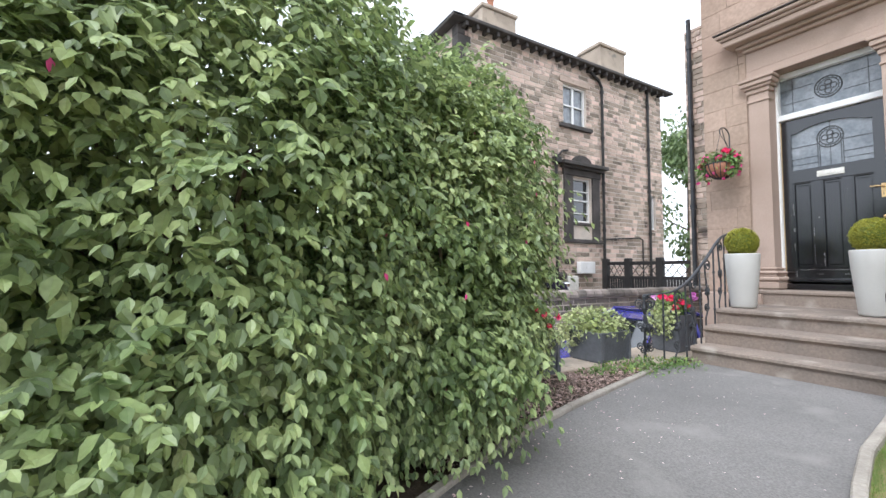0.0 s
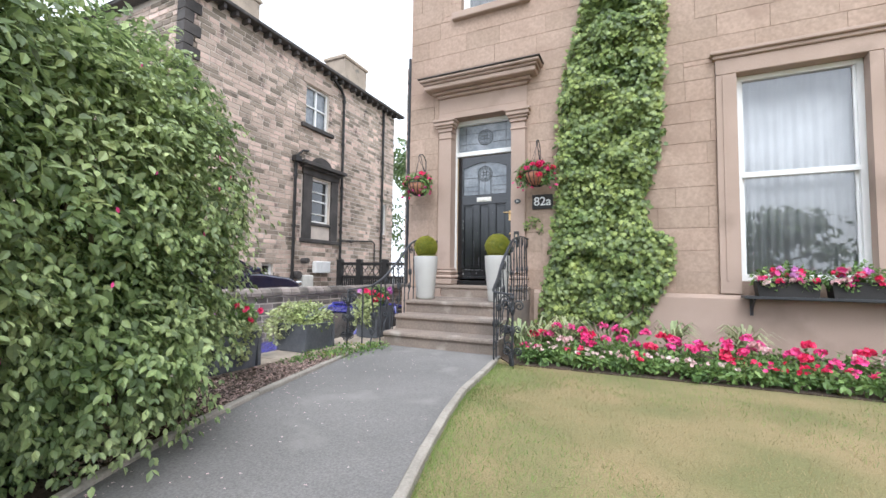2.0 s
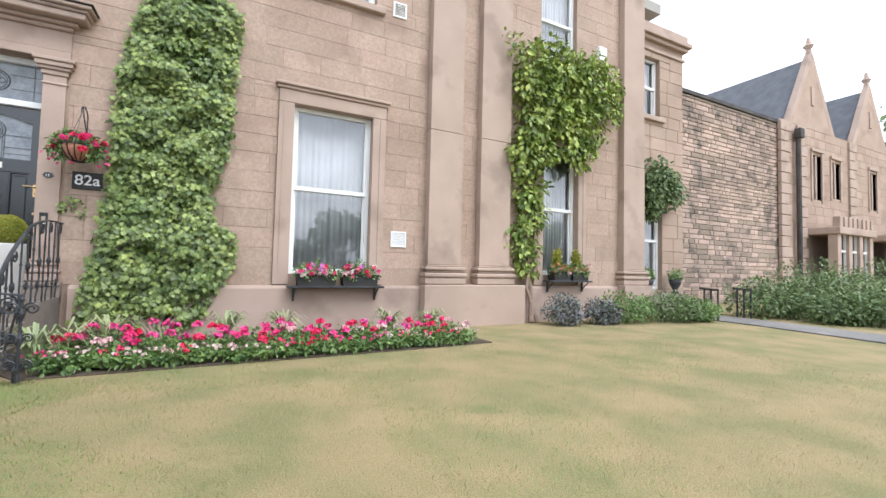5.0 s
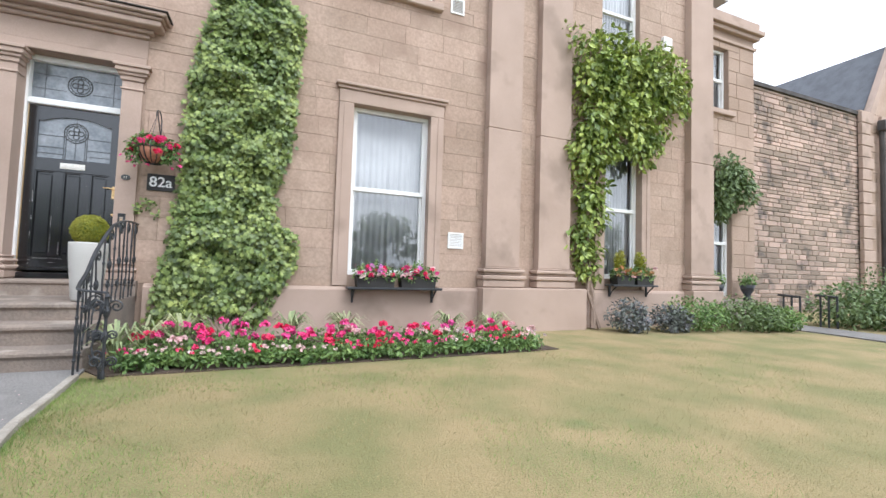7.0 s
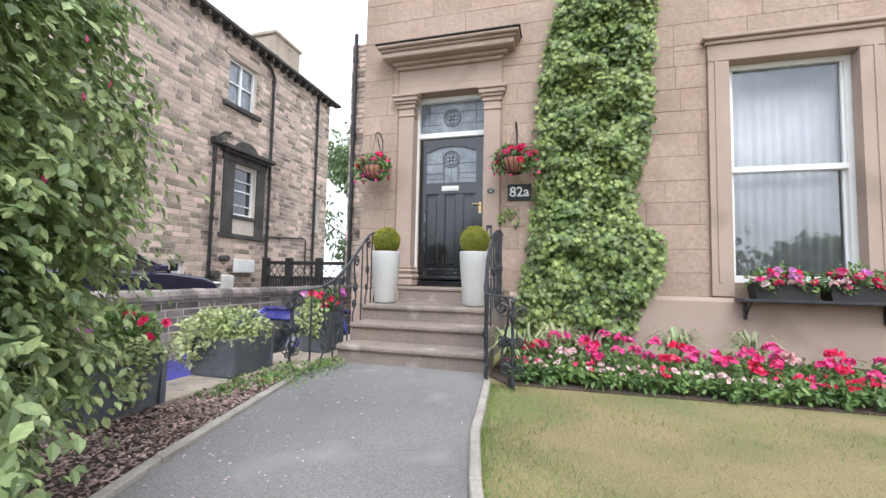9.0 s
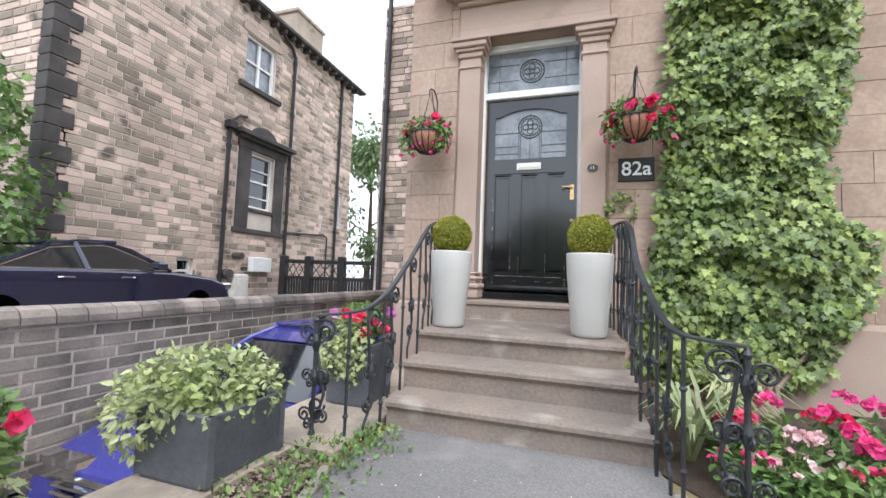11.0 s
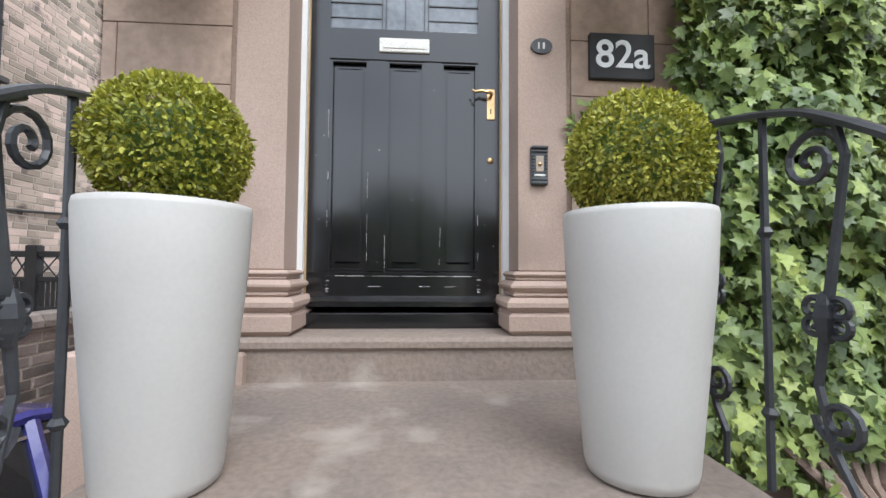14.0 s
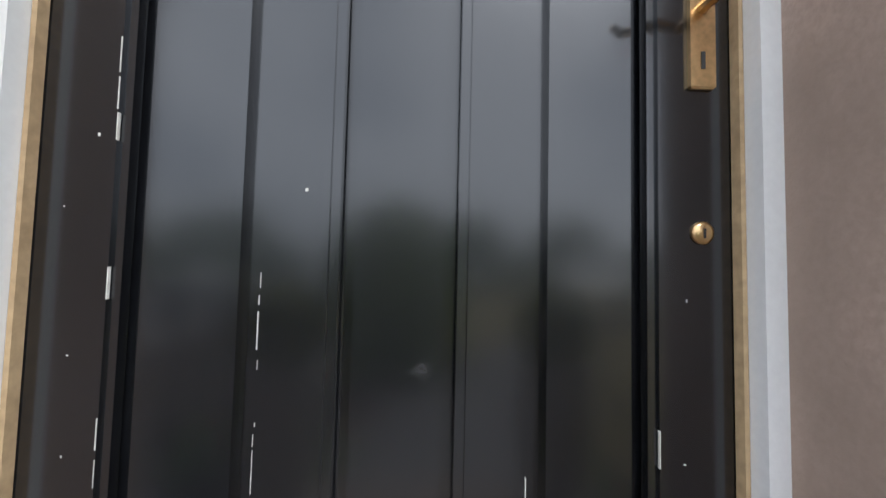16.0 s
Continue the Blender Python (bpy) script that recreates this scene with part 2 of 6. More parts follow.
# ---- mesh tools ----
class Build:
    def __init__(self):
        self.v, self.f = [], []

    def add(self, verts, faces):
        k = len(self.v)
        self.v += [tuple(p) for p in verts]
        self.f += [tuple(i + k for i in q) for q in faces]
        return self

    def box(self, x0, x1, y0, y1, z0, z1, c=0.0):
        """A block; c bevels its long edges all round."""
        if c <= 0:
            p = [(x, y, z) for z in (z0, z1) for y in (y0, y1) for x in (x0, x1)]
            return self.add(p, [(0, 2, 3, 1), (4, 5, 7, 6), (0, 1, 5, 4), (2, 6, 7, 3), (0, 4, 6, 2), (1, 3, 7, 5)])
        ring = lambda d: [(x0 + d, y0 + d), (x1 - d, y0 + d), (x1 - d, y1 - d), (x0 + d, y1 - d)]
        p = [(x, y, z) for d, z in ((c, z0), (0, z0 + c), (0, z1 - c), (c, z1)) for x, y in ring(d)]
        q = [(3, 2, 1, 0), (12, 13, 14, 15)]
        for r in range(3):
            q += [(4 * r + i, 4 * r + (i + 1) % 4, 4 * r + 4 + (i + 1) % 4, 4 * r + 4 + i) for i in range(4)]
        return self.add(p, q)

    def prism(self, outline, lo, hi, axis=0):
        """A closed outline in the other two axes, pushed along one axis from lo to hi."""
        n = len(outline)
        put = {0: lambda a, u, w: (a, u, w), 1: lambda a, u, w: (u, a, w), 2: lambda a, u, w: (u, w, a)}[axis]
        p = [put(a, u, w) for a in (lo, hi) for u, w in outline]
        return self.add(p, [tuple(range(n))[::-1], tuple(range(n, 2 * n))] + [(i, (i + 1) % n, n + (i + 1) % n, n + i) for i in range(n)])

    def lathe(self, cx, cy, profile, n=24):
        p = [(cx + r * math.cos(2 * math.pi * i / n), cy + r * math.sin(2 * math.pi * i / n), z) for r, z in profile for i in range(n)]
        m = len(profile)
        q = [(j * n + i, j * n + (i + 1) % n, (j + 1) * n + (i + 1) % n, (j + 1) * n + i) for j in range(m - 1) for i in range(n)]
        return self.add(p, q + [tuple(range(n))[::-1], tuple(range((m - 1) * n, m * n))])

    def tube(self, pts, r, n=6):
        """A round bar along points; r is one radius or one for each point."""
        pts = [Vector(p) for p in pts]
        rs = r if isinstance(r, (list, tuple)) else [r] * len(pts)
        k = len(self.v)
        side = None
        for i, p in enumerate(pts):
            d = (pts[min(i + 1, len(pts) - 1)] - pts[max(i - 1, 0)]).normalized()
            if side is None:
                side = d.orthogonal().normalized()
            side = (side - d * side.dot(d)).normalized()
            up = d.cross(side)
            for j in range(n):
                a = 2 * math.pi * j / n
                self.v.append(tuple(p + (side * math.cos(a) + up * math.sin(a)) * rs[i]))
        m = len(pts)
        self.f += [(k + i * n + j, k + i * n + (j + 1) % n, k + (i + 1) * n + (j + 1) % n, k + (i + 1) * n + j) for i in range(m - 1) for j in range(n)]
        self.f += [tuple(k + j for j in range(n))[::-1], tuple(k + (m - 1) * n + j for j in range(n))]
        return self

    def mesh(self, name, mat, smooth=False):
        me = bpy.data.meshes.new(name)
        me.from_pydata(self.v, [], self.f)
        me.materials.append(mat)
        if smooth:
            me.polygons.foreach_set("use_smooth", [True] * len(me.polygons))
        me.update()
        return me

    def ob(self, name, mat, parent=None, smooth=False):
        o = new(name, self.mesh(name, mat, smooth))
        if parent is not None:
            o.parent = parent
        return o


def root(name, label, category, group="", kind="", at=(0, 0, 0)):
    o = new(name)
    o.location = at
    return tagged(o, label, category, group, kind)


def setting(o, label, category):
    return tagged(o, label, category, kind="structure")


def leaf_shapes():
    """Outlines of leaves, one unit long, lying along +y, folded a little along the middle."""
    oval = ([(0, 0, 0), (0.27, 0.35, 0.06), (0.22, 0.68, 0.05), (0, 1, -0.06), (-0.22, 0.68, 0.05), (-0.27, 0.35, 0.06), (0, 0.5, -0.02)],
            [(0, 1, 6), (1, 2, 6), (2, 3, 6), (3, 4, 6), (4, 5, 6), (5, 0, 6)])
    ivy = ([(0, 0, 0), (0.45, 0.08, 0.05), (0.30, 0.42, 0.03), (0.52, 0.62, 0.02), (0.18, 0.66, 0), (0, 1.05, -0.08), (-0.18, 0.66, 0), (-0.52, 0.62, 0.02), (-0.30, 0.42, 0.03), (-0.45, 0.08, 0.05)],
           [(0, 1, 2), (2, 3, 4), (0, 2, 4), (4, 5, 6), (0, 4, 6), (6, 7, 8), (0, 6, 8), (0, 8, 9)])
    quad = ([(0, 0, 0), (0.3, 0.5, 0.06), (0, 1, 0), (-0.3, 0.5, 0.06)], [(0, 1, 2), (0, 2, 3)])
    petal = ([(0.5 * math.cos(a) * (1 if i % 2 else 0.8), 0.5 * math.sin(a) * (1 if i % 2 else 0.8), 0.12 if i % 2 else 0.05) for i, a in enumerate(2 * math.pi * k / 10 for k in range(10))] + [(0, 0, -0.1)],
             [(i, (i + 1) % 10, 10) for i in range(10)])
    blade = ([(-0.03, 0, 0), (0.03, 0, 0), (0, 1, 0.12)], [(0, 1, 2)])
    return dict(oval=oval, ivy=ivy, quad=quad, petal=petal, blade=blade)


SHAPES = leaf_shapes()


def scatter(name, shape, places, along, facing, sizes, mat, parent=None):
    """Many leaves as one mesh: places, the way each points, the way its face looks, its length."""
    base, faces = SHAPES[shape]
    base = np.array(base)
    P, Y, Z, S = (np.asarray(q, float) for q in (places, along, facing, sizes))
    Y = Y / (np.linalg.norm(Y, axis=1, keepdims=True) + 1e-9)
    Z = Z - Y * (Z * Y).sum(1, keepdims=True)
    Z = Z / (np.linalg.norm(Z, axis=1, keepdims=True) + 1e-9)
    X = np.cross(Y, Z)
    V = P[:, None] + S[:, None, None] * (base[None, :, 0, None] * X[:, None] + base[None, :, 1, None] * Y[:, None] + base[None, :, 2, None] * Z[:, None])
    n, k = V.shape[:2]
    F = (np.array(faces)[None] + (np.arange(n) * k)[:, None, None]).reshape(-1, 3)
    me = bpy.data.meshes.new(name)
    me.from_pydata(V.reshape(-1, 3).tolist(), [], F.tolist())
    me.materials.append(mat)
    o = new(name, me)
    if parent is not None:
        o.parent = parent
    return tagged(o, kind="stuff")


RNG = np.random.default_rng(7)


def blob_leaves(name, shape, balls, count, size, mat, parent=None, shell=0.3, droop=0.5, keep=None, lump=0.18, lump_scale=2.5):
    """Leaves through the outer shell of a union of ellipsoids (centre, radii), with an uneven outline."""
    vol = np.array([r[0] * r[1] + r[1] * r[2] + r[0] * r[2] for c, r in balls])
    pick = RNG.choice(len(balls), count, p=vol / vol.sum())
    d = RNG.normal(size=(count, 3))
    d /= np.linalg.norm(d, axis=1, keepdims=True)
    c, r = np.array([b[0] for b in balls], float)[pick], np.array([b[1] for b in balls], float)[pick]
    wob = np.array([noise.noise(Vector(q) * lump_scale) for q in (c + d * r).tolist()])
    s = 1 - shell * RNG.random(count) ** 1.6 + lump * wob
    p = c + d * r * s[:, None]
    ok = np.ones(count, bool)
    for bc, br in balls:
        ok &= (((p - np.array(bc)) / np.array(br)) ** 2).sum(1) > (1 - shell) ** 2 * 0.9
    if keep is not None:
        ok &= keep(p)
    p, d = p[ok], d[ok]
    k = len(p)
    out = d / r[ok]
    out /= np.linalg.norm(out, axis=1, keepdims=True)
    along = out * 0.5 + RNG.normal(size=(k, 3)) * 0.6 + np.array([0, 0, -droop])
    face = out * 0.8 + RNG.normal(size=(k, 3)) * 0.5 + np.array([0, 0, 0.9])
    return scatter(name, shape, p, along, face, size * RNG.uniform(0.6, 1.25, k), mat, parent)


def rect_minus(rects, hole):
    out = []
    hx0, hx1, hz0, hz1 = hole
    for x0, x1, z0, z1 in rects:
        if hx1 <= x0 or hx0 >= x1 or hz1 <= z0 or hz0 >= z1:
            out.append((x0, x1, z0, z1))
            continue
        a, b = max(z0, hz0), min(z1, hz1)
        if z0 < a: out.append((x0, x1, z0, a))
        if b < z1: out.append((x0, x1, b, z1))
        if x0 < hx0: out.append((x0, hx0, a, b))
        if hx1 < x1: out.append((hx1, x1, a, b))
    return out


def coursing(u0, u1, z0, z1, course, length, holes=(), vary=0.25):
    """Rectangles of a stone or brick bond over a face with holes."""
    out, z, row = [], z0, 0
    while z < z1 - 0.02:
        h = min(course * random.uniform(1 - vary * 0.3, 1 + vary * 0.3), z1 - z)
        u = u0 - length * random.uniform(0.1, 0.9)
        while u < u1:
            w = length * random.uniform(1 - vary, 1 + vary)
            r = [(max(u, u0), min(u + w, u1), z, z + h)]
            for hole in holes:
                r = rect_minus(r, hole)
            out += [q for q in r if q[1] - q[0] > 0.03 and q[3] - q[2] > 0.02]
            u += w
        z, row = z + h, row + 1
    return out


def stone(b, u0, u1, z0, z1, depth, joint, chamfer, face):
    """One squared stone with a bevelled face, added to b; face maps (u, out, z) to a place."""
    j, c = joint / 2, chamfer
    o = [(u0 + j, z0 + j), (u1 - j, z0 + j), (u1 - j, z1 - j), (u0 + j, z1 - j)]
    i = [(u0 + j + c, z0 + j + c), (u1 - j - c, z0 + j + c), (u1 - j - c, z1 - j - c), (u0 + j + c, z1 - j - c)]
    p = [face(u, 0, z) for u, z in o] + [face(u, depth - c, z) for u, z in o] + [face(u, depth, z) for u, z in i]
    b.add(p, [(8, 9, 10, 11)] + [(4 + k, 4 + (k + 1) % 4, 8 + (k + 1) % 4, 8 + k) for k in range(4)] + [(k, (k + 1) % 4, 4 + (k + 1) % 4, 4 + k) for k in range(4)])


def wall_with_holes(name, u0, u1, z0, z1, holes, thick, face, mat):
    """A wall slab in which the openings go right through; face maps (u, out, z); it lies behind out = 0."""
    b = Build()
    us = sorted({u0, u1, *[h[0] for h in holes], *[h[1] for h in holes]})
    zs = sorted({z0, z1, *[h[2] for h in holes], *[h[3] for h in holes]})
    for a, c in zip(us, us[1:]):
        if c <= u0 or a >= u1: continue
        for d, e in zip(zs, zs[1:]):
            if d < z0 or e > z1: continue
            m, k = (a + c) / 2, (d + e) / 2
            if any(h[0] < m < h[1] and h[2] < k < h[3] for h in holes): continue
            p = [face(u, o, z) for o in (-thick, 0) for u, z in ((a, d), (c, d), (c, e), (a, e))]
            b.add(p, [(0, 3, 2, 1), (4, 5, 6, 7), (0, 1, 5, 4), (1, 2, 6, 5), (2, 3, 7, 6), (3, 0, 4, 7)])
    return b.ob(name, mat)


def stonework(wall, rects, depth, joint, chamfer, face, near, mat_near, mat_far, piece, near_max=300):
    """Stones on a wall: those nearest the path are pieces of their own, the rest one part."""
    rects = sorted(rects, key=near)
    rest, cache = Build(), {}
    for i, (u0, u1, z0, z1) in enumerate(rects):
        dd = depth + random.uniform(-0.0015, 0.0015)
        if i < near_max:
            key = (round(u1 - u0, 2), round(z1 - z0, 2))
            if key not in cache:
                b = Build()
                w, h = u1 - u0, z1 - z0
                o0 = Vector(face(0, 0, 0))
                stone(b, -w / 2, w / 2, -h / 2, h / 2, depth, joint, chamfer, lambda u, o, z: tuple(Vector(face(u, o, z)) - o0))
                cache[key] = b.mesh(piece, mat_near)
            o = new(piece, cache[key])
            o.location = face((u0 + u1) / 2, dd - depth, (z0 + z1) / 2)
            o.parent = wall
        else:
            stone(rest, u0, u1, z0, z1, dd, joint, chamfer, face)
    if rest.v:
        tagged(rest.ob(piece + "_courses", mat_far, wall), kind="stuff")

# ---- ground ----
G = -0.07          # path and lawn level
LOW = -1.05        # sunken drive beside the house
ND = -0.2         # the neighbour's drive


def sheet(name, outline, z, mat, thick=0.3):
    return Build().prism(outline, z - thick, z, 2).ob(name, mat)


def smooth_line(pts, n=8):
    """Points along a Catmull-Rom curve."""
    p = [Vector(q) for q in pts]
    p = [2 * p[0] - p[1]] + p + [2 * p[-1] - p[-2]]
    out = []
    for i in range(1, len(p) - 2):
        for k in range(n):
            t = k / n
            a, b, c, d = p[i - 1:i + 3]
            out.append(tuple(0.5 * ((2 * b) + (c - a) * t + (2 * a - 5 * b + 4 * c - d) * t * t + (3 * b - a - 3 * c + d) * t ** 3)))
    return out + [tuple(p[-2])]


KERB_R = smooth_line([(-0.46, 4.0), (-0.40, 3.5), (-0.31, 2.7), (-0.15, 2.0), (0.02, 1.36), (0.30, 0.5), (0.75, -0.4), (1.45, -1.5), (2.6, -3.0), (4.6, -5.2), (7.0, -7.0)])
KERB_L = smooth_line([(-2.05, 3.65), (-1.93, 3.2), (-1.66, 2.1), (-1.42, 1.3), (-1.12, 0.6), (-0.75, -0.2), (-0.2, -1.2), (0.8, -2.8), (2.6, -5.0), (5.0, -7.5)])

far = Build()
far.prism([(-2.45, -60), (90, -60), (90, 90), (-2.45, 90)], G - 0.5, G - 0.02, 2)
setting(far.ob("ground", LAWN), "dry mown lawn with yellow and green patches", "lawn")
setting(sheet("ground_neighbour", [(-90, -60), (-4.62, -60), (-4.62, 90), (-90, 90)], ND, TARMAC), "grey neighbouring drive beyond the boundary wall", "drive")
setting(sheet("road", [(-4.62, -60), (-2.4, -60), (-2.4, 90), (-4.62, 90)], LOW, TARMAC), "sunken grey tarmac drive beside the house", "drive")
path_b = Build()
path_b.prism([(-2.0, 4.32), *KERB_L, *reversed(KERB_R), (-0.5, 4.32)][::-1], G - 0.2, G, 2)
setting(path_b.ob("pavement", TARMAC), "grey tarmac garden path curving to the steps", "path")
lawn_edge = [(x + 0.05, y) for x, y in KERB_R]
side_path = Build().prism(smooth_line([(11.0, 5.6), (10.95, 4.2), (10.7, 2.6), (10.4, 0.5), (10.2, -4)], 4) + [(11.6, -4)] + smooth_line([(11.7, 0.5), (11.9, 2.6), (12.1, 4.2), (12.2, 5.6)], 4), G - 0.1, G + 0.004, 2)
setting(side_path.ob("pavement_side", TARMAC), "grey tarmac path to the second entrance", "path")


def kerb_run(name, line, width, top, label):
    holder = setting(new(name), label, "kerb")
    d, i, n = 0.0, 0, 0
    pts = [Vector((x, y, 0)) for x, y in line]
    start = pts[0]
    for a in pts[1:]:
        if (a - start).length < 0.55: continue
        mid, v = (a + start) / 2, (a - start)
        L = v.length - 0.008
        o = Build().box(-L / 2, L / 2, -width / 2, width / 2, -0.15, 0, 0.008).ob("kerbstone", KERBSTONE, holder)
        o.matrix_basis = Matrix.Translation((mid.x, mid.y, top + random.uniform(-0.003, 0.003))) @ Matrix.Rotation(math.atan2(v.y, v.x), 4, "Z")
        start = a


kerb_run("kerb_lawn", KERB_R, 0.055, G + 0.028, "narrow pale stone edging beside the lawn")
kerb_run("kerb_border", KERB_L, 0.055, G + 0.028, "narrow pale stone edging beside the border")
# border of bark chips between the kerb and the flagged ledge
border_line = [(x, y) for x, y in KERB_L if y > 0.2]
border = Build().prism([(x - 0.02, y) for x, y in border_line] + [(-1.9, 0.2), (-2.25, 1.4), (-2.34, 2.2), (-2.36, 3.8)], G - 0.2, G + 0.005, 2)
setting(border.ob("soil_border", SOIL), "narrow brown soil border strewn with bark chips", "soil")
chips_n = 7000
cy = RNG.uniform(0.7, 3.7, chips_n)
cl = np.interp(cy, [p[1] for p in reversed(KERB_L)], [p[0] for p in reversed(KERB_L)]) - 0.04
cr = np.interp(cy, [0.2, 1.4, 2.2, 3.8], [-1.9, -2.25, -2.30, -2.32])
cx = cr + (cl - cr) * RNG.random(chips_n)
tagged(scatter("bark_chips", "quad", np.c_[cx, cy, np.full(chips_n, G + 0.012) + RNG.random(chips_n) * 0.015], RNG.normal(size=(chips_n, 3)) * (1, 1, 0.2), RNG.normal(size=(chips_n, 3)) * 0.4 + (0, 0, 1), RNG.uniform(0.012, 0.034, chips_n), BARK), "loose brown bark chips on the border", "bark chips")
# flagged ledge, with stones laid end to end
ledge = setting(Build().box(-2.74, -2.08, -3, 5.9, LOW, G - 0.055).ob("ledge", MORTAR), "raised flagstone ledge above the sunken drive", "ledge")
fy = -2.0
while fy < 5.8:
    fl = random.uniform(0.7, 0.95)
    o = Build().box(-2.76, -2.33 if fy < 3.3 else -2.09, fy + 0.004, min(fy + fl, 5.9) - 0.004, G - 0.05, G + 0.035, 0.008).ob("flagstone", FLAG, ledge)
    fy += fl
# petals and grit lying on the path
k = 240
py = RNG.uniform(0.2, 3.9, k)
pxl = np.interp(py, [p[1] for p in reversed(KERB_L)], [p[0] for p in reversed(KERB_L)]) + 0.08
pxr = np.interp(py, [p[1] for p in reversed(KERB_R)], [p[0] for p in reversed(KERB_R)]) - 0.08
tagged(scatter("fallen_petals", "quad", np.c_[pxl + (pxr - pxl) * RNG.random(k) ** 2.2, py, np.full(k, G + 0.004)], RNG.normal(size=(k, 3)) * (1, 1, 0), np.tile((0, 0, 1.0), (k, 1)), RNG.uniform(0.006, 0.02, k), PALEPETAL), "pale fallen petals scattered on the path", "petals")

# ---- the house ----
FY = 6.10         # front face
DOOR = (-1.95, -0.90, 0.45, 3.47)
WIN1 = (2.06, 3.34, 0.80, 3.47)
WIN2 = (7.02, 8.0, 0.85, 3.6)
UP0, UP1, UP2 = (-1.80, -0.75, 5.30, 7.2), (2.06, 3.34, 5.42, 7.4), (6.95, 7.95, 5.3, 7.4)
house_holes = [DOOR, WIN1, WIN2, UP0, UP1, UP2]
front = lambda u, o, z: (u, FY - o, z)
wall_front = wall_with_holes("wall_front", -2.76, 10.1, G - 0.3, 8.6, house_holes, 0.35, front, JOINT)
setting(wall_front, "pinkish-brown sandstone ashlar house front", "wall")
wall_side = Build().box(-2.76, -2.41, FY + 0.352, 16, LOW, 8.6).ob("wall_side", BRICK)
setting(wall_side, "side wall of the sandstone house", "wall")
setting(Build().box(-2.3, 11.9, 6.9, 15.9, 8.3, 8.58).ob("ceiling", ROOMWALL), "plain ceiling inside the house", "ceiling")
setting(Build().box(-2.4, 11.8, 7.4, 7.6, G, 8.3).ob("wall_inner", ROOMWALL), "plain inner wall behind the windows", "wall")
setting(Build().box(-2.9, 10.2, FY - 0.22, 16, 8.6, 8.95, 0.04).ob("cornice", DRESSED), "stone cornice and roof edge of the house", "cornice")

# plinth, string moulding and big pilasters
PLINTH = 0.63
def moulded(b, profile, x0, x1):
    """A moulding that runs along the front: profile of (out, z)."""
    b.prism([(FY - o, z) for o, z in profile], x0, x1, 0)
pl = Build()
moulded(pl, [(0, G - 0.2), (0.10, G - 0.2), (0.10, PLINTH - 0.05), (0.075, PLINTH - 0.015), (0.03, PLINTH), (0, PLINTH)], -0.52, 4.26)
moulded(pl, [(0, G - 0.2), (0.10, G - 0.2), (0.10, PLINTH - 0.05), (0.075, PLINTH - 0.015), (0.03, PLINTH), (0, PLINTH)], 6.40, 9.18)
setting(pl.ob("plinth", DRESSED), "smooth sandstone plinth along the house front", "plinth")


def pilaster(x0, x1):
    p = setting(new("pilaster"), "tall plain sandstone pilaster on a moulded base", "pilaster")
    b = Build()
    b.box(x0, x1, FY - 0.17, FY + 0.02, 1.0, 3.42, 0.012)
    b.box(x0 + 0.004, x1 - 0.004, FY - 0.165, FY + 0.02, 3.425, 8.6, 0.012)
    b.ob("shaft", DRESSED, p)
    m = Build()
    for o, z0, z1 in ((0.24, 0.655, 0.78), (0.265, 0.785, 0.86), (0.215, 0.865, 0.90), (0.245, 0.905, 0.97), (0.205, 0.972, 1.0)):
        m.box(x0 - (o - 0.17), x1 + (o - 0.17), FY - o, FY + 0.02, z0, z1, 0.018)
    m.ob("base", DRESSED, p)
    return p


pilaster(4.36, 5.02)
pilaster(5.42, 6.10)
pilaster(9.28, 9.98)
pb = Build()
pb.box(4.26, 6.40, FY - 0.30, FY + 0.02, G - 0.2, 0.65, 0.015)
pb.box(9.18, 10.1, FY - 0.30, FY + 0.02, G - 0.2, 0.65, 0.015)
setting(pb.ob("pedestal", DRESSED), "broad sandstone pedestal under the pilasters", "pedestal")


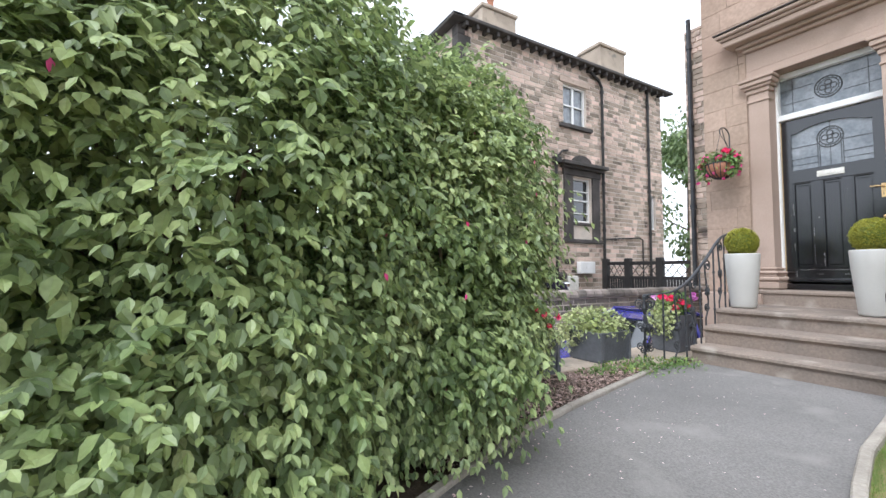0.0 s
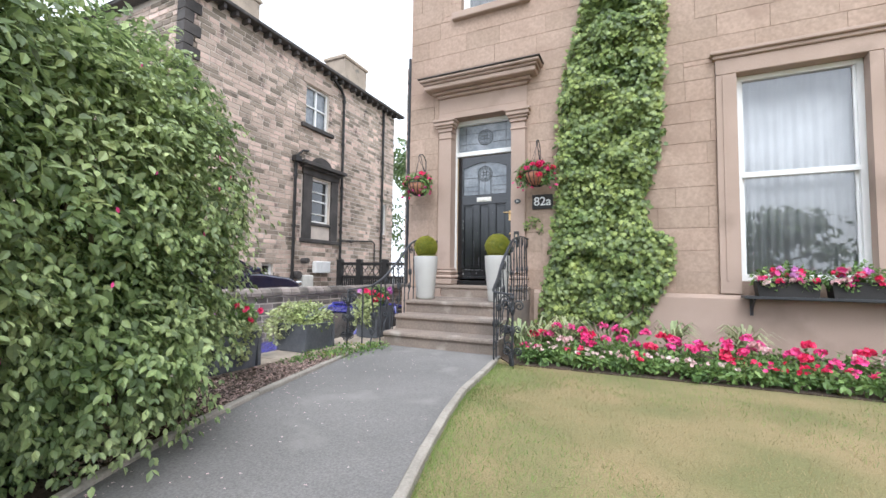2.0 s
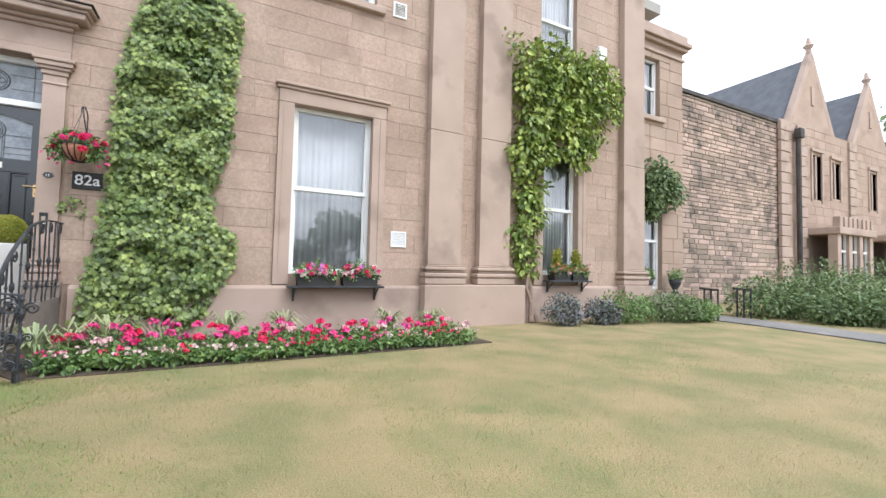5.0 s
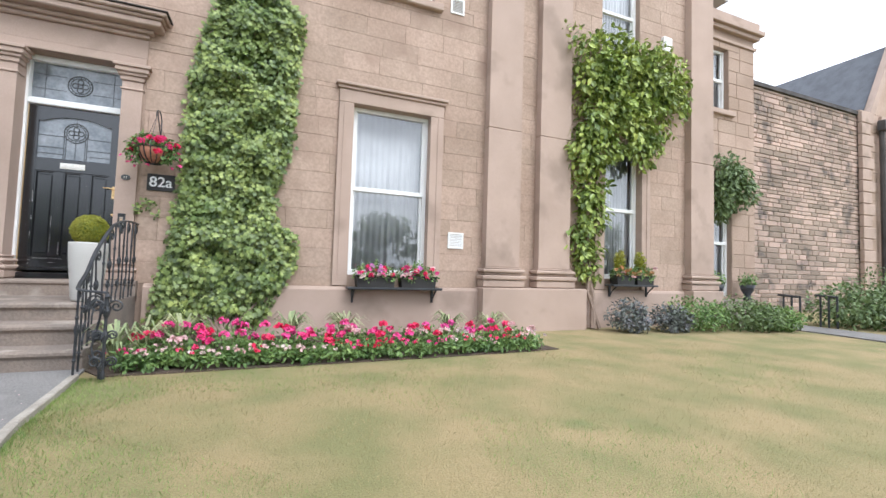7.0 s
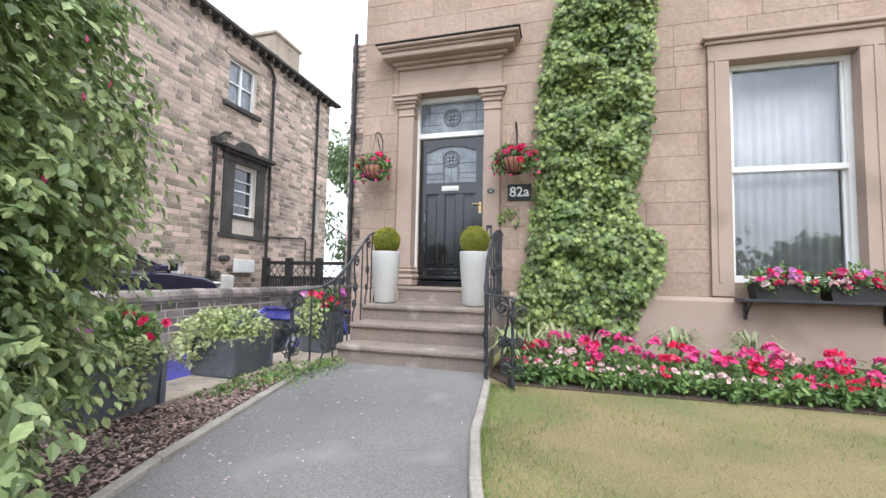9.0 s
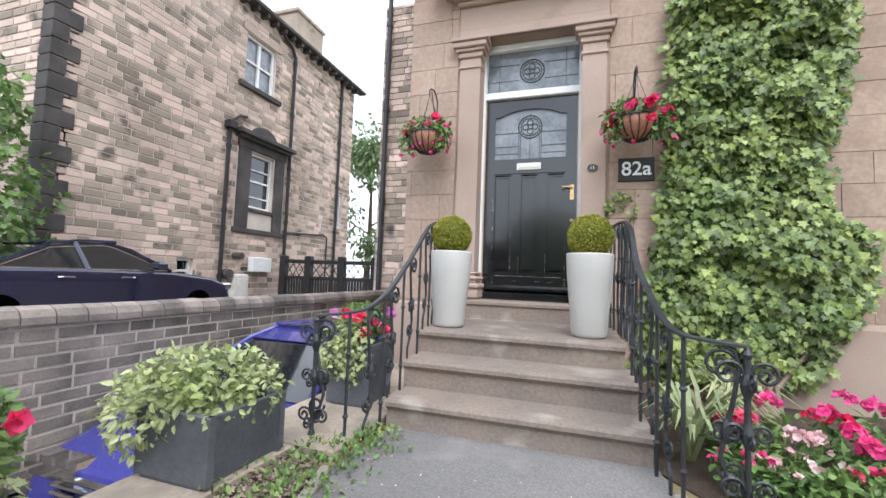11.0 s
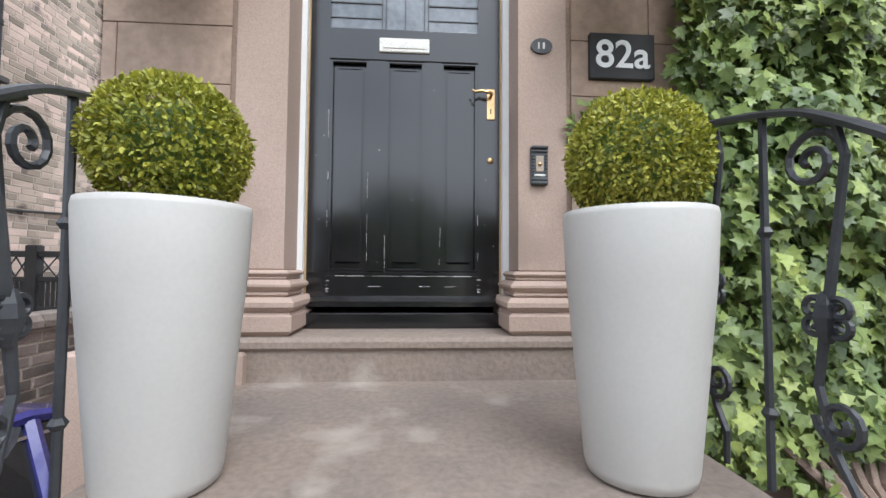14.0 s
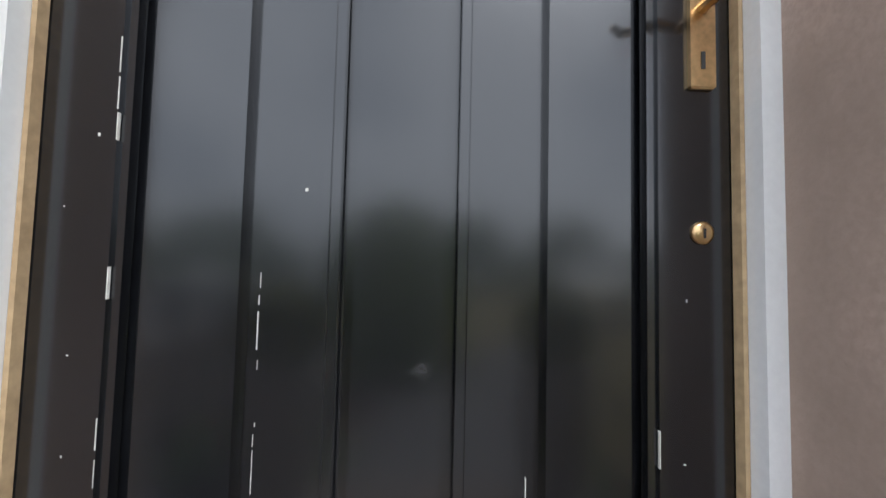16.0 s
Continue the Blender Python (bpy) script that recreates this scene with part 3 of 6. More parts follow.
def sash(name, hole, surround=True, curtain=True, sill=True, plane=FY, label="white-painted sash window with net curtains and a moulded stone surround"):
    x0, x1, z0, z1 = hole
    w = setting(new(name), label, "window")
    y = plane + 0.11
    fr = Build()
    t = 0.065
    fr.box(x0, x0 + t, y, y + 0.1, z0, z1, 0.006)
    fr.box(x1 - t, x1, y, y + 0.1, z0, z1, 0.006)
    fr.box(x0 + t, x1 - t, y, y + 0.1, z1 - t, z1, 0.006)
    fr.box(x0 + t, x1 - t, y, y + 0.1, z0, z0 + 0.09, 0.006)
    mid = z0 + (z1 - z0) * 0.51
    fr.box(x0 + t, x1 - t, y - 0.008, y + 0.06, mid - 0.035, mid + 0.035, 0.006)
    s = 0.03
    for a, c, d in ((z0 + 0.09, mid - 0.035, 0.05), (mid + 0.035, z1 - t, 0.02)):
        fr.box(x0 + t, x0 + t + s, y + d, y + d + 0.04, a, c, 0.004)
        fr.box(x1 - t - s, x1 - t, y + d, y + d + 0.04, a, c, 0.004)
    fr.ob("frame", WHITEPAINT, w)
    gl = Build()
    for a, c, d in ((z0 + 0.09, mid, 0.07), (mid, z1 - t, 0.04)):
        gl.add([(x0 + t, y + d, a), (x1 - t, y + d, a), (x1 - t, y + d, c), (x0 + t, y + d, c)], [(0, 1, 2, 3)])
    g = gl.ob("pane", GLASS, w)
    g.visible_shadow = False
    if curtain:
        n = 90
        c = Build()
        xs = [x0 + (x1 - x0) * i / n for i in range(n + 1)]
        ph = random.uniform(0, 6)
        ys = [plane + 0.245 + 0.012 * math.sin(i * 0.9 + ph) + 0.010 * math.sin(i * 0.37 + 2 * ph) for i in range(n + 1)]
        p = [(x, q + (0.01 if zz == z0 else 0), zz) for zz in (z0, z1) for x, q in zip(xs, ys)]
        c.add(p, [(i, i + 1, n + 2 + i, n + 1 + i) for i in range(n)])
        cu = c.ob("net_curtain", NET, w, True)
        so = cu.modifiers.new("thickness", "SOLIDIFY")
        so.thickness = 0.002
    if surround:
        m = Build()
        a = 0.22
        for x, q in ((x0 - a, x0 + 0.004), (x1 - 0.004, x1 + a)):
            m.box(x, q, plane - 0.055, plane + 0.1, PLINTH + 0.01 if z0 < 2 else z0 - 0.1, z1 - 0.005, 0.008)
        m.box(x0 - a, x1 + a, plane - 0.057, plane + 0.1, z1 - 0.004, z1 + 0.2, 0.008)
        m.box(x0 - a - 0.03, x1 + a + 0.03, plane - 0.085, plane + 0.02, z1 + 0.2, z1 + 0.25, 0.01)
        m.box(x0 - a - 0.06, x1 + a + 0.06, plane - 0.12, plane + 0.02, z1 + 0.25, z1 + 0.30, 0.012)
        m.box(x0 - a + 0.07, x0 - a + 0.10, plane - 0.066, plane, z0, z1, 0.004)
        m.box(x1 + a - 0.10, x1 + a - 0.07, plane - 0.066, plane, z0, z1, 0.004)
        m.ob("surround", DRESSED, w)
    if sill:
        Build().box(x0 - 0.14, x1 + 0.14, plane - 0.10, plane + 0.1, z0 - 0.13, z0 - 0.003, 0.015).ob("sill", DRESSED, w)
    return w


sash("window_1", WIN1, sill=False)
sash("window_2", WIN2, sill=False)
sash("window_3", UP0, surround=False, label="white sash window above the front door")
sash("window_4", UP1, surround=False, label="white upper sash window on a stone sill")
sash("window_5", UP2, surround=False, label="white upper sash window on a stone sill")

# the wing with the second entrance
WY = 6.4
wing_holes = [(10.45, 11.25, 0.5, 3.0), (10.30, 11.15, 5.0, 6.55)]
wfront = lambda u, o, z: (u, WY - o, z)
wall_wing = setting(wall_with_holes("wall_wing", 10.1, 12.1, G - 0.3, 7.15, wing_holes, 0.3, wfront, JOINT), "sandstone wing of the house", "wall")
setting(Build().box(11.8, 12.1, WY + 0.302, 15, G - 0.3, 7.15).ob("wall_wing_side", ASHLAR_FAR), "side of the sandstone wing", "wall")
wc = Build()
for o, z0, z1 in ((0.05, 6.72, 6.80), (0.10, 6.98, 7.08), (0.18, 7.08, 7.2), (0.10, 7.2, 7.42)):
    wc.box(10.1, 12.1 + o, WY - o, WY + 2, z0, z1, 0.012)
setting(wc.ob("cornice_wing", DRESSED), "moulded stone cornice on the wing", "cornice")
sash("window_6", wing_holes[1], surround=False, plane=WY, label="white sash window in the wing")
sash("window_7", wing_holes[0], surround=False, plane=WY, curtain=True, sill=False, label="tall glazed entrance in the wing behind climbing leaves")
hl = Build()
hl.box(10.25, 11.5, WY - 0.2, WY + 0.01, 3.42, 3.5, 0.01).box(10.3, 11.45, WY - 0.12, WY + 0.01, 3.3, 3.42, 0.01)
setting(hl.ob("lintel_wing", DRESSED), "stone hood over the wing entrance", "lintel")

# rear part, set back, in dark brick, with its drainpipe
rear_face = lambda u, o, z: (u, 9.5 - o, z)
wall_rear = setting(wall_with_holes("wall_rear", -4.87, -2.77, LOW, 6.5, [], 0.3, rear_face, MORTAR), "dark weathered brick rear wing", "wall")
setting(Build().box(-4.87, -4.57, 9.802, 16, LOW, 6.5).ob("wall_rear_side", BRICK), "side of the rear wing", "wall")
pipe = root("drainpipe", "black cast-iron drainpipe on the rear wing", "drainpipe")
pb_ = Build().tube([(-4.72, 9.4, LOW), (-4.72, 9.4, 6.7)], 0.05, 10)
for z in (0.4, 2.3, 4.2, 6.0):
    pb_.tube([(-4.72, 9.4, z), (-4.72, 9.4, z + 0.1)], 0.068, 10)
pb_.ob("pipe", IRON, pipe)

# ---- doorcase ----
case = setting(new("doorcase"), "sandstone doorcase with pilasters and a projecting hood", "doorcase")
PX = ((-2.17, -1.945), (-0.905, -0.68))
DF = FY - 0.03
sh = Build()
for a, c in PX:
    sh.box(a, c, DF, 6.42, 0.94, 3.25, 0.008)
sh.ob("shaft", DRESSED, case)
ba = Build()
for a, c in PX:
    for o, z0, z1 in ((0.055, 0.662, 0.765), (0.065, 0.765, 0.825), (0.03, 0.825, 0.85), (0.045, 0.85, 0.90), (0.02, 0.90, 0.915), (0.03, 0.915, 0.942)):
        ba.box(a - o, c + o, DF - o, 6.40, z0, z1, min(0.02, (z1 - z0) * 0.42))
ba.ob("base", DRESSED, case)
ca = Build()
for a, c in PX:
    for o, z0, z1 in ((0.015, 3.13, 3.16), (0.02, 3.25, 3.31), (0.045, 3.31, 3.35), (0.07, 3.35, 3.41), (0.09, 3.41, 3.455)):
        ca.box(a - o, c + o, DF - o, 6.2, z0, z1, 0.009)
ca.ob("capital", DRESSED, case)
en = Build()
en.box(-2.19, -0.66, DF + 0.01, FY + 0.02, 3.47, 3.58, 0.008)
en.box(-2.19, -0.66, DF + 0.025, FY + 0.02, 3.58, 3.84, 0.008)
en.ob("frieze", DRESSED, case)
ho = Build()
for o, e, z0, z1 in ((0.06, 0.02, 3.84, 3.89), (0.12, 0.08, 3.89, 3.94), (0.24, 0.18, 3.94, 4.02), (0.27, 0.21, 4.02, 4.06), (0.31, 0.25, 4.06, 4.11)):
    ho.box(-2.19 - e, -0.66 + e, DF + 0.03 - o, FY + 0.02, z0, z1, 0.014)
ho.ob("hood", DRESSED, case)
Build().box(-2.46, -0.39, DF - 0.30, FY + 0.02, 4.112, 4.128, 0.004).ob("flashing", DARKSTONE, case)

# ---- front door ----
LX0, LX1, LZ0, LZ1, LY = -1.915, -0.94, 0.765, 2.845, 6.32
fr = Build()
fr.box(-1.965, LX0 - 0.004, 6.27, 6.40, 0.66, 3.47, 0.008)
fr.box(LX1 + 0.004, -0.885, 6.27, 6.40, 0.66, 3.47, 0.008)
fr.box(LX0 - 0.004, LX1 + 0.004, 6.275, 6.40, LZ1 + 0.006, LZ1 + 0.085, 0.008)
fr.box(LX0 - 0.004, LX1 + 0.004, 6.275, 6.40, 3.40, 3.47, 0.006)
bead = Build()
for x in (LX0 - 0.003, LX1 - 0.004):
    bead.box(x, x + 0.007, 6.300, 6.318, 0.74, LZ1, 0.002)
frame_o = setting(fr.ob("door_frame", WHITEPAINT), "white-painted timber door frame with a fanlight", "door frame")
tagged(bead.ob("bead", TIMBER, frame_o), "bare timber bead")
fl = Build().box(LX0, LX1, 6.345, 6.352, LZ1 + 0.085, 3.40).ob("fanlight_pane", TEXTURED_GLASS, frame_o)
cam_l = Build()
def ring(b, cx, cz, y, r, t=0.005, n=28, a0=0, a1=2 * math.pi):
    b.tube([(cx + r * math.cos(a0 + (a1 - a0) * i / n), y, cz + r * math.sin(a0 + (a1 - a0) * i / n)) for i in range(n + 1)], t, 5)
def rosette(b, cx, cz, y, r):
    ring(b, cx, cz, y, r, 0.007)
    ring(b, cx, cz, y, r * 0.78)
    ring(b, cx, cz, y, r * 0.2)
    for k in range(4):
        a = math.pi / 4 + k * math.pi / 2 + math.pi / 4
        ring(b, cx + 0.4 * r * math.cos(a), cz + 0.4 * r * math.sin(a), y, r * 0.24, 0.006, 14)
    for k in range(16):
        a = 2 * math.pi * k / 16
        b.tube([(cx + r * 0.8 * math.cos(a), y, cz + r * 0.8 * math.sin(a)), (cx + r * math.cos(a), y, cz + r * math.sin(a))], 0.004, 4)
fz = (LZ1 + 0.085 + 3.40) / 2
rosette(cam_l, -1.43, fz, 6.342, 0.13)
for z in (fz - 0.09, fz + 0.09):
    cam_l.tube([(LX0, 6.343, z), (-1.57, 6.343, z)], 0.004, 4).tube([(-1.29, 6.343, z), (LX1, 6.343, z)], 0.004, 4)
for x in (LX0 + 0.13, LX1 - 0.13):
    cam_l.tube([(x, 6.343, LZ1 + 0.09), (x, 6.343, 3.40)], 0.004, 4)
cam_l.ob("lead_came", LEADCAME, frame_o)

door = setting(new("door_1"), "black gloss panelled front door with leaded glass, closed", "door")
lf = Build()
GX0, GX1, GZ0, GZ1 = -1.815, -1.055, 2.185, 2.66
lf.box(LX0, GX0, LY, LY + 0.05, LZ0, LZ1, 0.004)
lf.box(GX1, LX1, LY, LY + 0.05, LZ0, LZ1, 0.004)
lf.box(GX0, GX1, LY + 0.001, LY + 0.05, 2.02, GZ0, 0.004)
lf.box(GX0, GX1, LY + 0.001, LY + 0.05, LZ0, 0.935, 0.004)
# arched top rail
arc = [(GX0 + (GX1 - GX0) * i / 24, GZ1 + 0.075 * math.sin(math.pi * min(1, max(0, (i / 24 - 0.08) / 0.84))) ** 0.7) for i in range(25)]
lf.prism([(GX0, LZ1), *arc, (GX1, LZ1)], LY + 0.002, LY + 0.05, 1)
for x0, x1 in ((-1.617, -1.528), (-1.333, -1.249)):
    lf.box(x0, x1, LY + 0.001, LY + 0.05, 0.935, 2.02, 0.004)
lf.ob("stile", DOORPAINT, door)
pan = Build()
for x0, x1 in ((GX0, -1.617), (-1.528, -1.333), (-1.249, GX1)):
    pan.box(x0, x1, LY + 0.034, LY + 0.046, 0.935, 2.02)
    pan.box(x0 + 0.034, x1 - 0.034, LY + 0.014, LY + 0.036, 0.975, 1.98, 0.010)
    for a, c, e, g in ((x0, x0 + 0.014, 0.935, 2.02), (x1 - 0.014, x1, 0.935, 2.02), (x0 + 0.014, x1 - 0.014, 2.006, 2.02), (x0 + 0.014, x1 - 0.014, 0.935, 0.949)):
        pan.box(a, c, LY + 0.006, LY + 0.025, e, g, 0.004)
pan.ob("panel", DOORPAINT, door)
wear = Build()
edges = (GX0, -1.617, -1.528, -1.333, -1.249, GX1)
for x, z0, z1, share in ((GX0, 0.98, 1.75, 0.5), (-1.617, 0.945, 1.42, 0.7), (-1.528, 0.945, 1.08, 0.6), (-1.249, 0.945, 1.2, 0.4), (GX1, 0.945, 1.2, 0.3)):
    z = z0
    while z < z1:
        h = random.uniform(0.003, 0.06)
        if random.random() < share:
            q, w = x + random.uniform(-0.0012, 0.0012), random.uniform(0.0002, 0.0007)
            wear.box(q - w, q + w, LY - 0.0012, LY + 0.004, z, z + h)
        z += h + random.uniform(0.0, 0.02)
for i in range(34):
    x = random.uniform(GX0, GX1 - 0.08)
    z = random.choice((0.9125, 0.9125, 0.9115, 0.80, 0.86))
    wear.box(x, min(GX1, x + random.uniform(0.01, 0.08)), LY - 0.0085, LY + 0.003, z, z + random.uniform(0.001, 0.0025))
for x in (GX0 + 0.001, GX1 - 0.003):
    for i in range(9):
        z = 0.80 + 0.11 * random.random()
        wear.box(x, x + random.uniform(0.002, 0.02), LY - 0.0085, LY + 0.003, z, z + 0.0015)
for i in range(26):
    x, z = random.uniform(LX0 + 0.02, LX1 - 0.02), random.uniform(0.95, 1.9)
    if min(abs(x - e) for e in edges) > 0.012 and (x < GX0 or x > GX1 or -1.617 < x < -1.528 or -1.333 < x < -1.249):
        wear.box(x, x + random.uniform(0.001, 0.004), LY - 0.0008, LY + 0.003, z, z + random.uniform(0.001, 0.005))
wear.ob("paint_wear", PALEPLATE, door)
kick = Build().box(GX0 - 0.01, GX1 + 0.01, LY - 0.007, LY + 0.01, 0.80, 0.914, 0.003).ob("kick_board", DOORPAINT, door)
Build().prism([(LY + 0.01, 0.765), (LY - 0.055, 0.765), (LY - 0.055, 0.79), (LY - 0.03, 0.81), (LY + 0.01, 0.818)], LX0 + 0.004, LX1 - 0.004, 0).ob("weather_bar", DOORPAINT, door)
Build().box(-1.96, -0.885, 6.25, 6.40, 0.662, 0.735, 0.006).ob("sill", DOORPAINT, door)
pane = Build()
pane.prism([(GX0, GZ0), (GX1, GZ0), *reversed(arc)], LY + 0.025, LY + 0.03, 1)
pane.ob("pane", TEXTURED_GLASS, door)
lc = Build()
yy = LY + 0.022
rosette(lc, -1.435, 2.54, yy, 0.125)
for x in (-1.555, -1.535, -1.335, -1.315):
    lc.tube([(x, yy, GZ0), (x, yy, 2.52)], 0.0045, 4)
for z in (2.33, 2.48):
    lc.tube([(GX0, yy, z), (-1.555, yy, z)], 0.004, 4).tube([(-1.315, yy, z), (GX1, yy, z)], 0.004, 4)
lc.tube([(-1.435, yy, GZ0), (-1.435, yy, 2.41)], 0.003, 4).tube([(-1.435, yy, 2.665), (-1.435, yy, 2.73)], 0.004, 4)
lc.tube([(GX0, yy, 2.25), (-1.555, yy, 2.25)], 0.003, 4).tube([(-1.315, yy, 2.25), (GX1, yy, 2.25)], 0.003, 4)
lc.ob("lead_came", LEADCAME, door)
sl = Build().box(-1.565, -1.31, LY - 0.010, LY + 0.005, 2.06, 2.135, 0.004)
tagged(sl.ob("letter_plate", PALEPLATE, door), "pale metal letter plate")
Build().box(-1.545, -1.33, LY - 0.014, LY - 0.006, 2.078, 2.117, 0.003).ob("flap", PALEPLATE, door)
hd = Build()
hd.box(-1.009, -0.97, LY - 0.008, LY + 0.002, 1.723, 1.885, 0.003)
hd.tube([(-0.99, LY - 0.004, 1.845), (-0.99, LY - 0.045, 1.845), (-1.01, LY - 0.05, 1.849), (-1.045, LY - 0.05, 1.857), (-1.075, LY - 0.048, 1.85), (-1.09, LY - 0.046, 1.86)], [0.009, 0.008, 0.009, 0.008, 0.008, 0.006], 8)
tagged(hd.ob("handle", BRASS, door), "brass lever handle on a long plate")
Build().box(-0.993, -0.987, LY - 0.0095, LY, 1.752, 1.778).ob("keyhole", BLACKWOOD, door)
kh = Build().lathe(0, 0, [(0.0005, 0), (0.017, 0), (0.017, 0.004), (0.012, 0.007), (0.0005, 0.007)], 16)
ko = kh.ob("lock", BRASS, door, True)
ko.matrix_basis = pose(-0.99, LY, 1.509, 90, 0, 0)
Build().box(-0.9915, -0.9885, LY - 0.0085, LY, 1.501, 1.515).ob("keyhole", BLACKWOOD, door)

# ---- steps ----
steps = setting(new("steps"), "worn sandstone steps with rounded nosings", "steps")
def step_stone(x0, x1, y0, y1, z0, z1, nose=0.05):
    b = Build()
    b.prism([(y0 + nose * 0.6, z0), (y0 + nose * 0.6, z1 - 0.075), (y0 + 0.02, z1 - 0.06), (y0, z1 - 0.045), (y0, z1 - 0.02), (y0 + 0.012, z1 - 0.003), (y0 + 0.03, z1), (y1, z1), (y1, z0)], x0, x1, 0)
    return b.ob("step", STEPSTONE, steps)
step_stone(-2.05, -0.52, 4.28, 4.66, G - 0.25, 0.105)
step_stone(-2.07, -0.56, 4.585, 5.0, G - 0.25, 0.295)
step_stone(-2.10, -0.60, 4.915, 6.05, G - 0.25, 0.47)
step_stone(-2.20, -0.60, 6.0, 6.42, 0.40, 0.66, 0.03)
fc = setting(Build().box(-2.80, -2.072, FY - 0.12, FY + 0.02, LOW, 0.60, 0.012).ob("plinth_corner", DRESSED), "sandstone plinth at the house corner", "plinth")

# ---- the neighbouring house ----
NX = -10.5
nface = lambda u, o, z: (NX + o, u, z)
NWIN_U, NWIN_L, NWIN_S, NWIN_F = (11.5, 12.75, 6.45, 8.0), (11.95, 12.95, 2.75, 4.45), (9.75, 10.2, 0.45, 1.1), (16.75, 17.15, 2.7, 4.2)
nholes = [NWIN_U, NWIN_L, NWIN_S, NWIN_F]
wall_n = setting(wall_with_holes("wall_neighbour", 6.8, 17.7, ND - 0.2, 8.9, nholes, 0.4, nface, MORTAR), "coursed gritstone side wall of the neighbouring house", "wall")
nfront = lambda u, o, z: (u, 6.8 - o, z)
wall_nf = setting(wall_with_holes("wall_neighbour_front", -22, NX, ND - 0.2, 8.9, [], 0.4, nfront, MORTAR), "coursed gritstone front of the neighbouring house", "wall")
nr = Build()
nr.add([(NX + 0.35, 6.4, 8.95), (NX + 0.35, 18.1, 8.95), (-22, 18.1, 8.95), (-22, 6.4, 8.95), (-14.5, 10.5, 11.4), (-14.5, 14, 11.4), (-22, 14, 11.4), (-22, 10.5, 11.4)], [(0, 1, 5, 4), (1, 2, 6, 5), (0, 4, 7, 3), (4, 5, 6, 7), (3, 2, 1, 0)])
setting(nr.ob("roof_neighbour", SLATE), "slate hipped roof of the neighbouring house", "roof")
gt = Build().box(NX + 0.02, NX + 0.38, 6.4, 18.1, 8.83, 8.95, 0.02).box(-22, NX + 0.38, 6.42, 6.78, 8.84, 8.94, 0.02)
for i in range(26):
    gt.box(NX + 0.02, NX + 0.3, 6.9 + i * 0.42, 7.0 + i * 0.42, 8.68, 8.83, 0.01)
setting(gt.ob("gutter_neighbour", DARKSTONE), "dark gutter and stone brackets along the eaves", "gutter")


def chimney(x, y, top, pot):
    c = root("chimney", "square stone chimney stack on the neighbouring roof", "chimney", "chimneys on the neighbouring roof")
    b = Build().box(x - 0.55, x + 0.55, y - 0.8, y + 0.8, 8.95, top - 0.25, 0.02)
    b.box(x - 0.62, x + 0.62, y - 0.87, y + 0.87, top - 0.25, top - 0.1, 0.03)
    b.box(x - 0.5, x + 0.5, y - 0.75, y + 0.75, top - 0.1, top, 0.03)
    b.ob("stack", FLAG, c)
    if pot:
        Build().lathe(x, y, [(0.16, top), (0.13, top + 0.1), (0.12, top + 0.5), (0.16, top + 0.56), (0.15, top + 0.65), (0.1, top + 0.65)], 14).ob("pot", TERRACOTTA, c, True)


chimney(-11.4, 14.9, 10.6, False)
chimney(-12.2, 9.4, 10.9, True)


def n_window(name, hole, bars, label):
    y0, y1, z0, z1 = hole
    w = setting(new(name), label, "window")
    f = Build()
    t = 0.07
    x = NX - 0.16
    f.box(x, x + 0.07, y0, y0 + t, z0, z1, 0.005).box(x, x + 0.07, y1 - t, y1, z0, z1, 0.005)
    f.box(x, x + 0.07, y0 + t, y1 - t, z1 - t, z1, 0.005).box(x, x + 0.07, y0 + t, y1 - t, z0, z0 + t, 0.005)
    for k in range(1, bars):
        m = y0 + (y1 - y0) * k / bars
        f.box(x, x + 0.06, m - 0.045, m + 0.045, z0 + t, z1 - t, 0.005)
    mz = (z0 + z1) / 2
    f.box(x, x + 0.055, y0 + t, y1 - t, mz - 0.03, mz + 0.03, 0.005)
    f.ob("frame", WHITEPAINT, w)
    Build().box(x - 0.02, x - 0.014, y0, y1, z0, z1).ob("pane", DARKGLASS if bars < 2 else TEXTURED_GLASS, w)
    return w


wu = n_window("window_8", NWIN_U, 2, "white twin sash window in the gritstone wall")
Build().box(NX - 0.1, NX + 0.12, 11.25, 13.0, 6.28, 6.44, 0.02).ob("sill", DARKSTONE, wu)
Build().box(NX - 0.1, NX + 0.05, 11.3, 12.95, 8.02, 8.25, 0.02).ob("lintel", BRICK, wu)
wlw = n_window("window_9", NWIN_L, 1, "leaded window in a dark stone surround with a hood")
s = Build()
s.box(NX - 0.1, NX + 0.07, 11.45, 11.90, 2.1, 4.5, 0.015).box(NX - 0.1, NX + 0.07, 13.0, 13.4, 2.1, 4.5, 0.015)
s.box(NX - 0.1, NX + 0.09, 11.35, 13.5, 1.95, 2.1, 0.02)
s.box(NX - 0.1, NX + 0.06, 11.9, 13.0, 2.62, 2.74, 0.02)
s.ob("surround", DARKSTONE, wlw)
h = Build()
h.box(NX - 0.1, NX + 0.08, 11.4, 13.45, 4.5, 4.75, 0.015)
h.box(NX - 0.1, NX + 0.20, 11.3, 13.55, 4.75, 4.84, 0.015)
h.box(NX - 0.1, NX + 0.32, 11.2, 13.65, 4.84, 4.98, 0.02)
h.ob("hood", DARKSTONE, wlw)
ca_ = [(12.42 + 0.55 * math.cos(a), 4.98 + 0.34 * math.sin(a)) for a in [math.pi * i / 12 for i in range(13)]]
Build().prism(ca_, NX - 0.05, NX + 0.08, 0).ob("crest", DARKSTONE, wlw)
bar = Build()
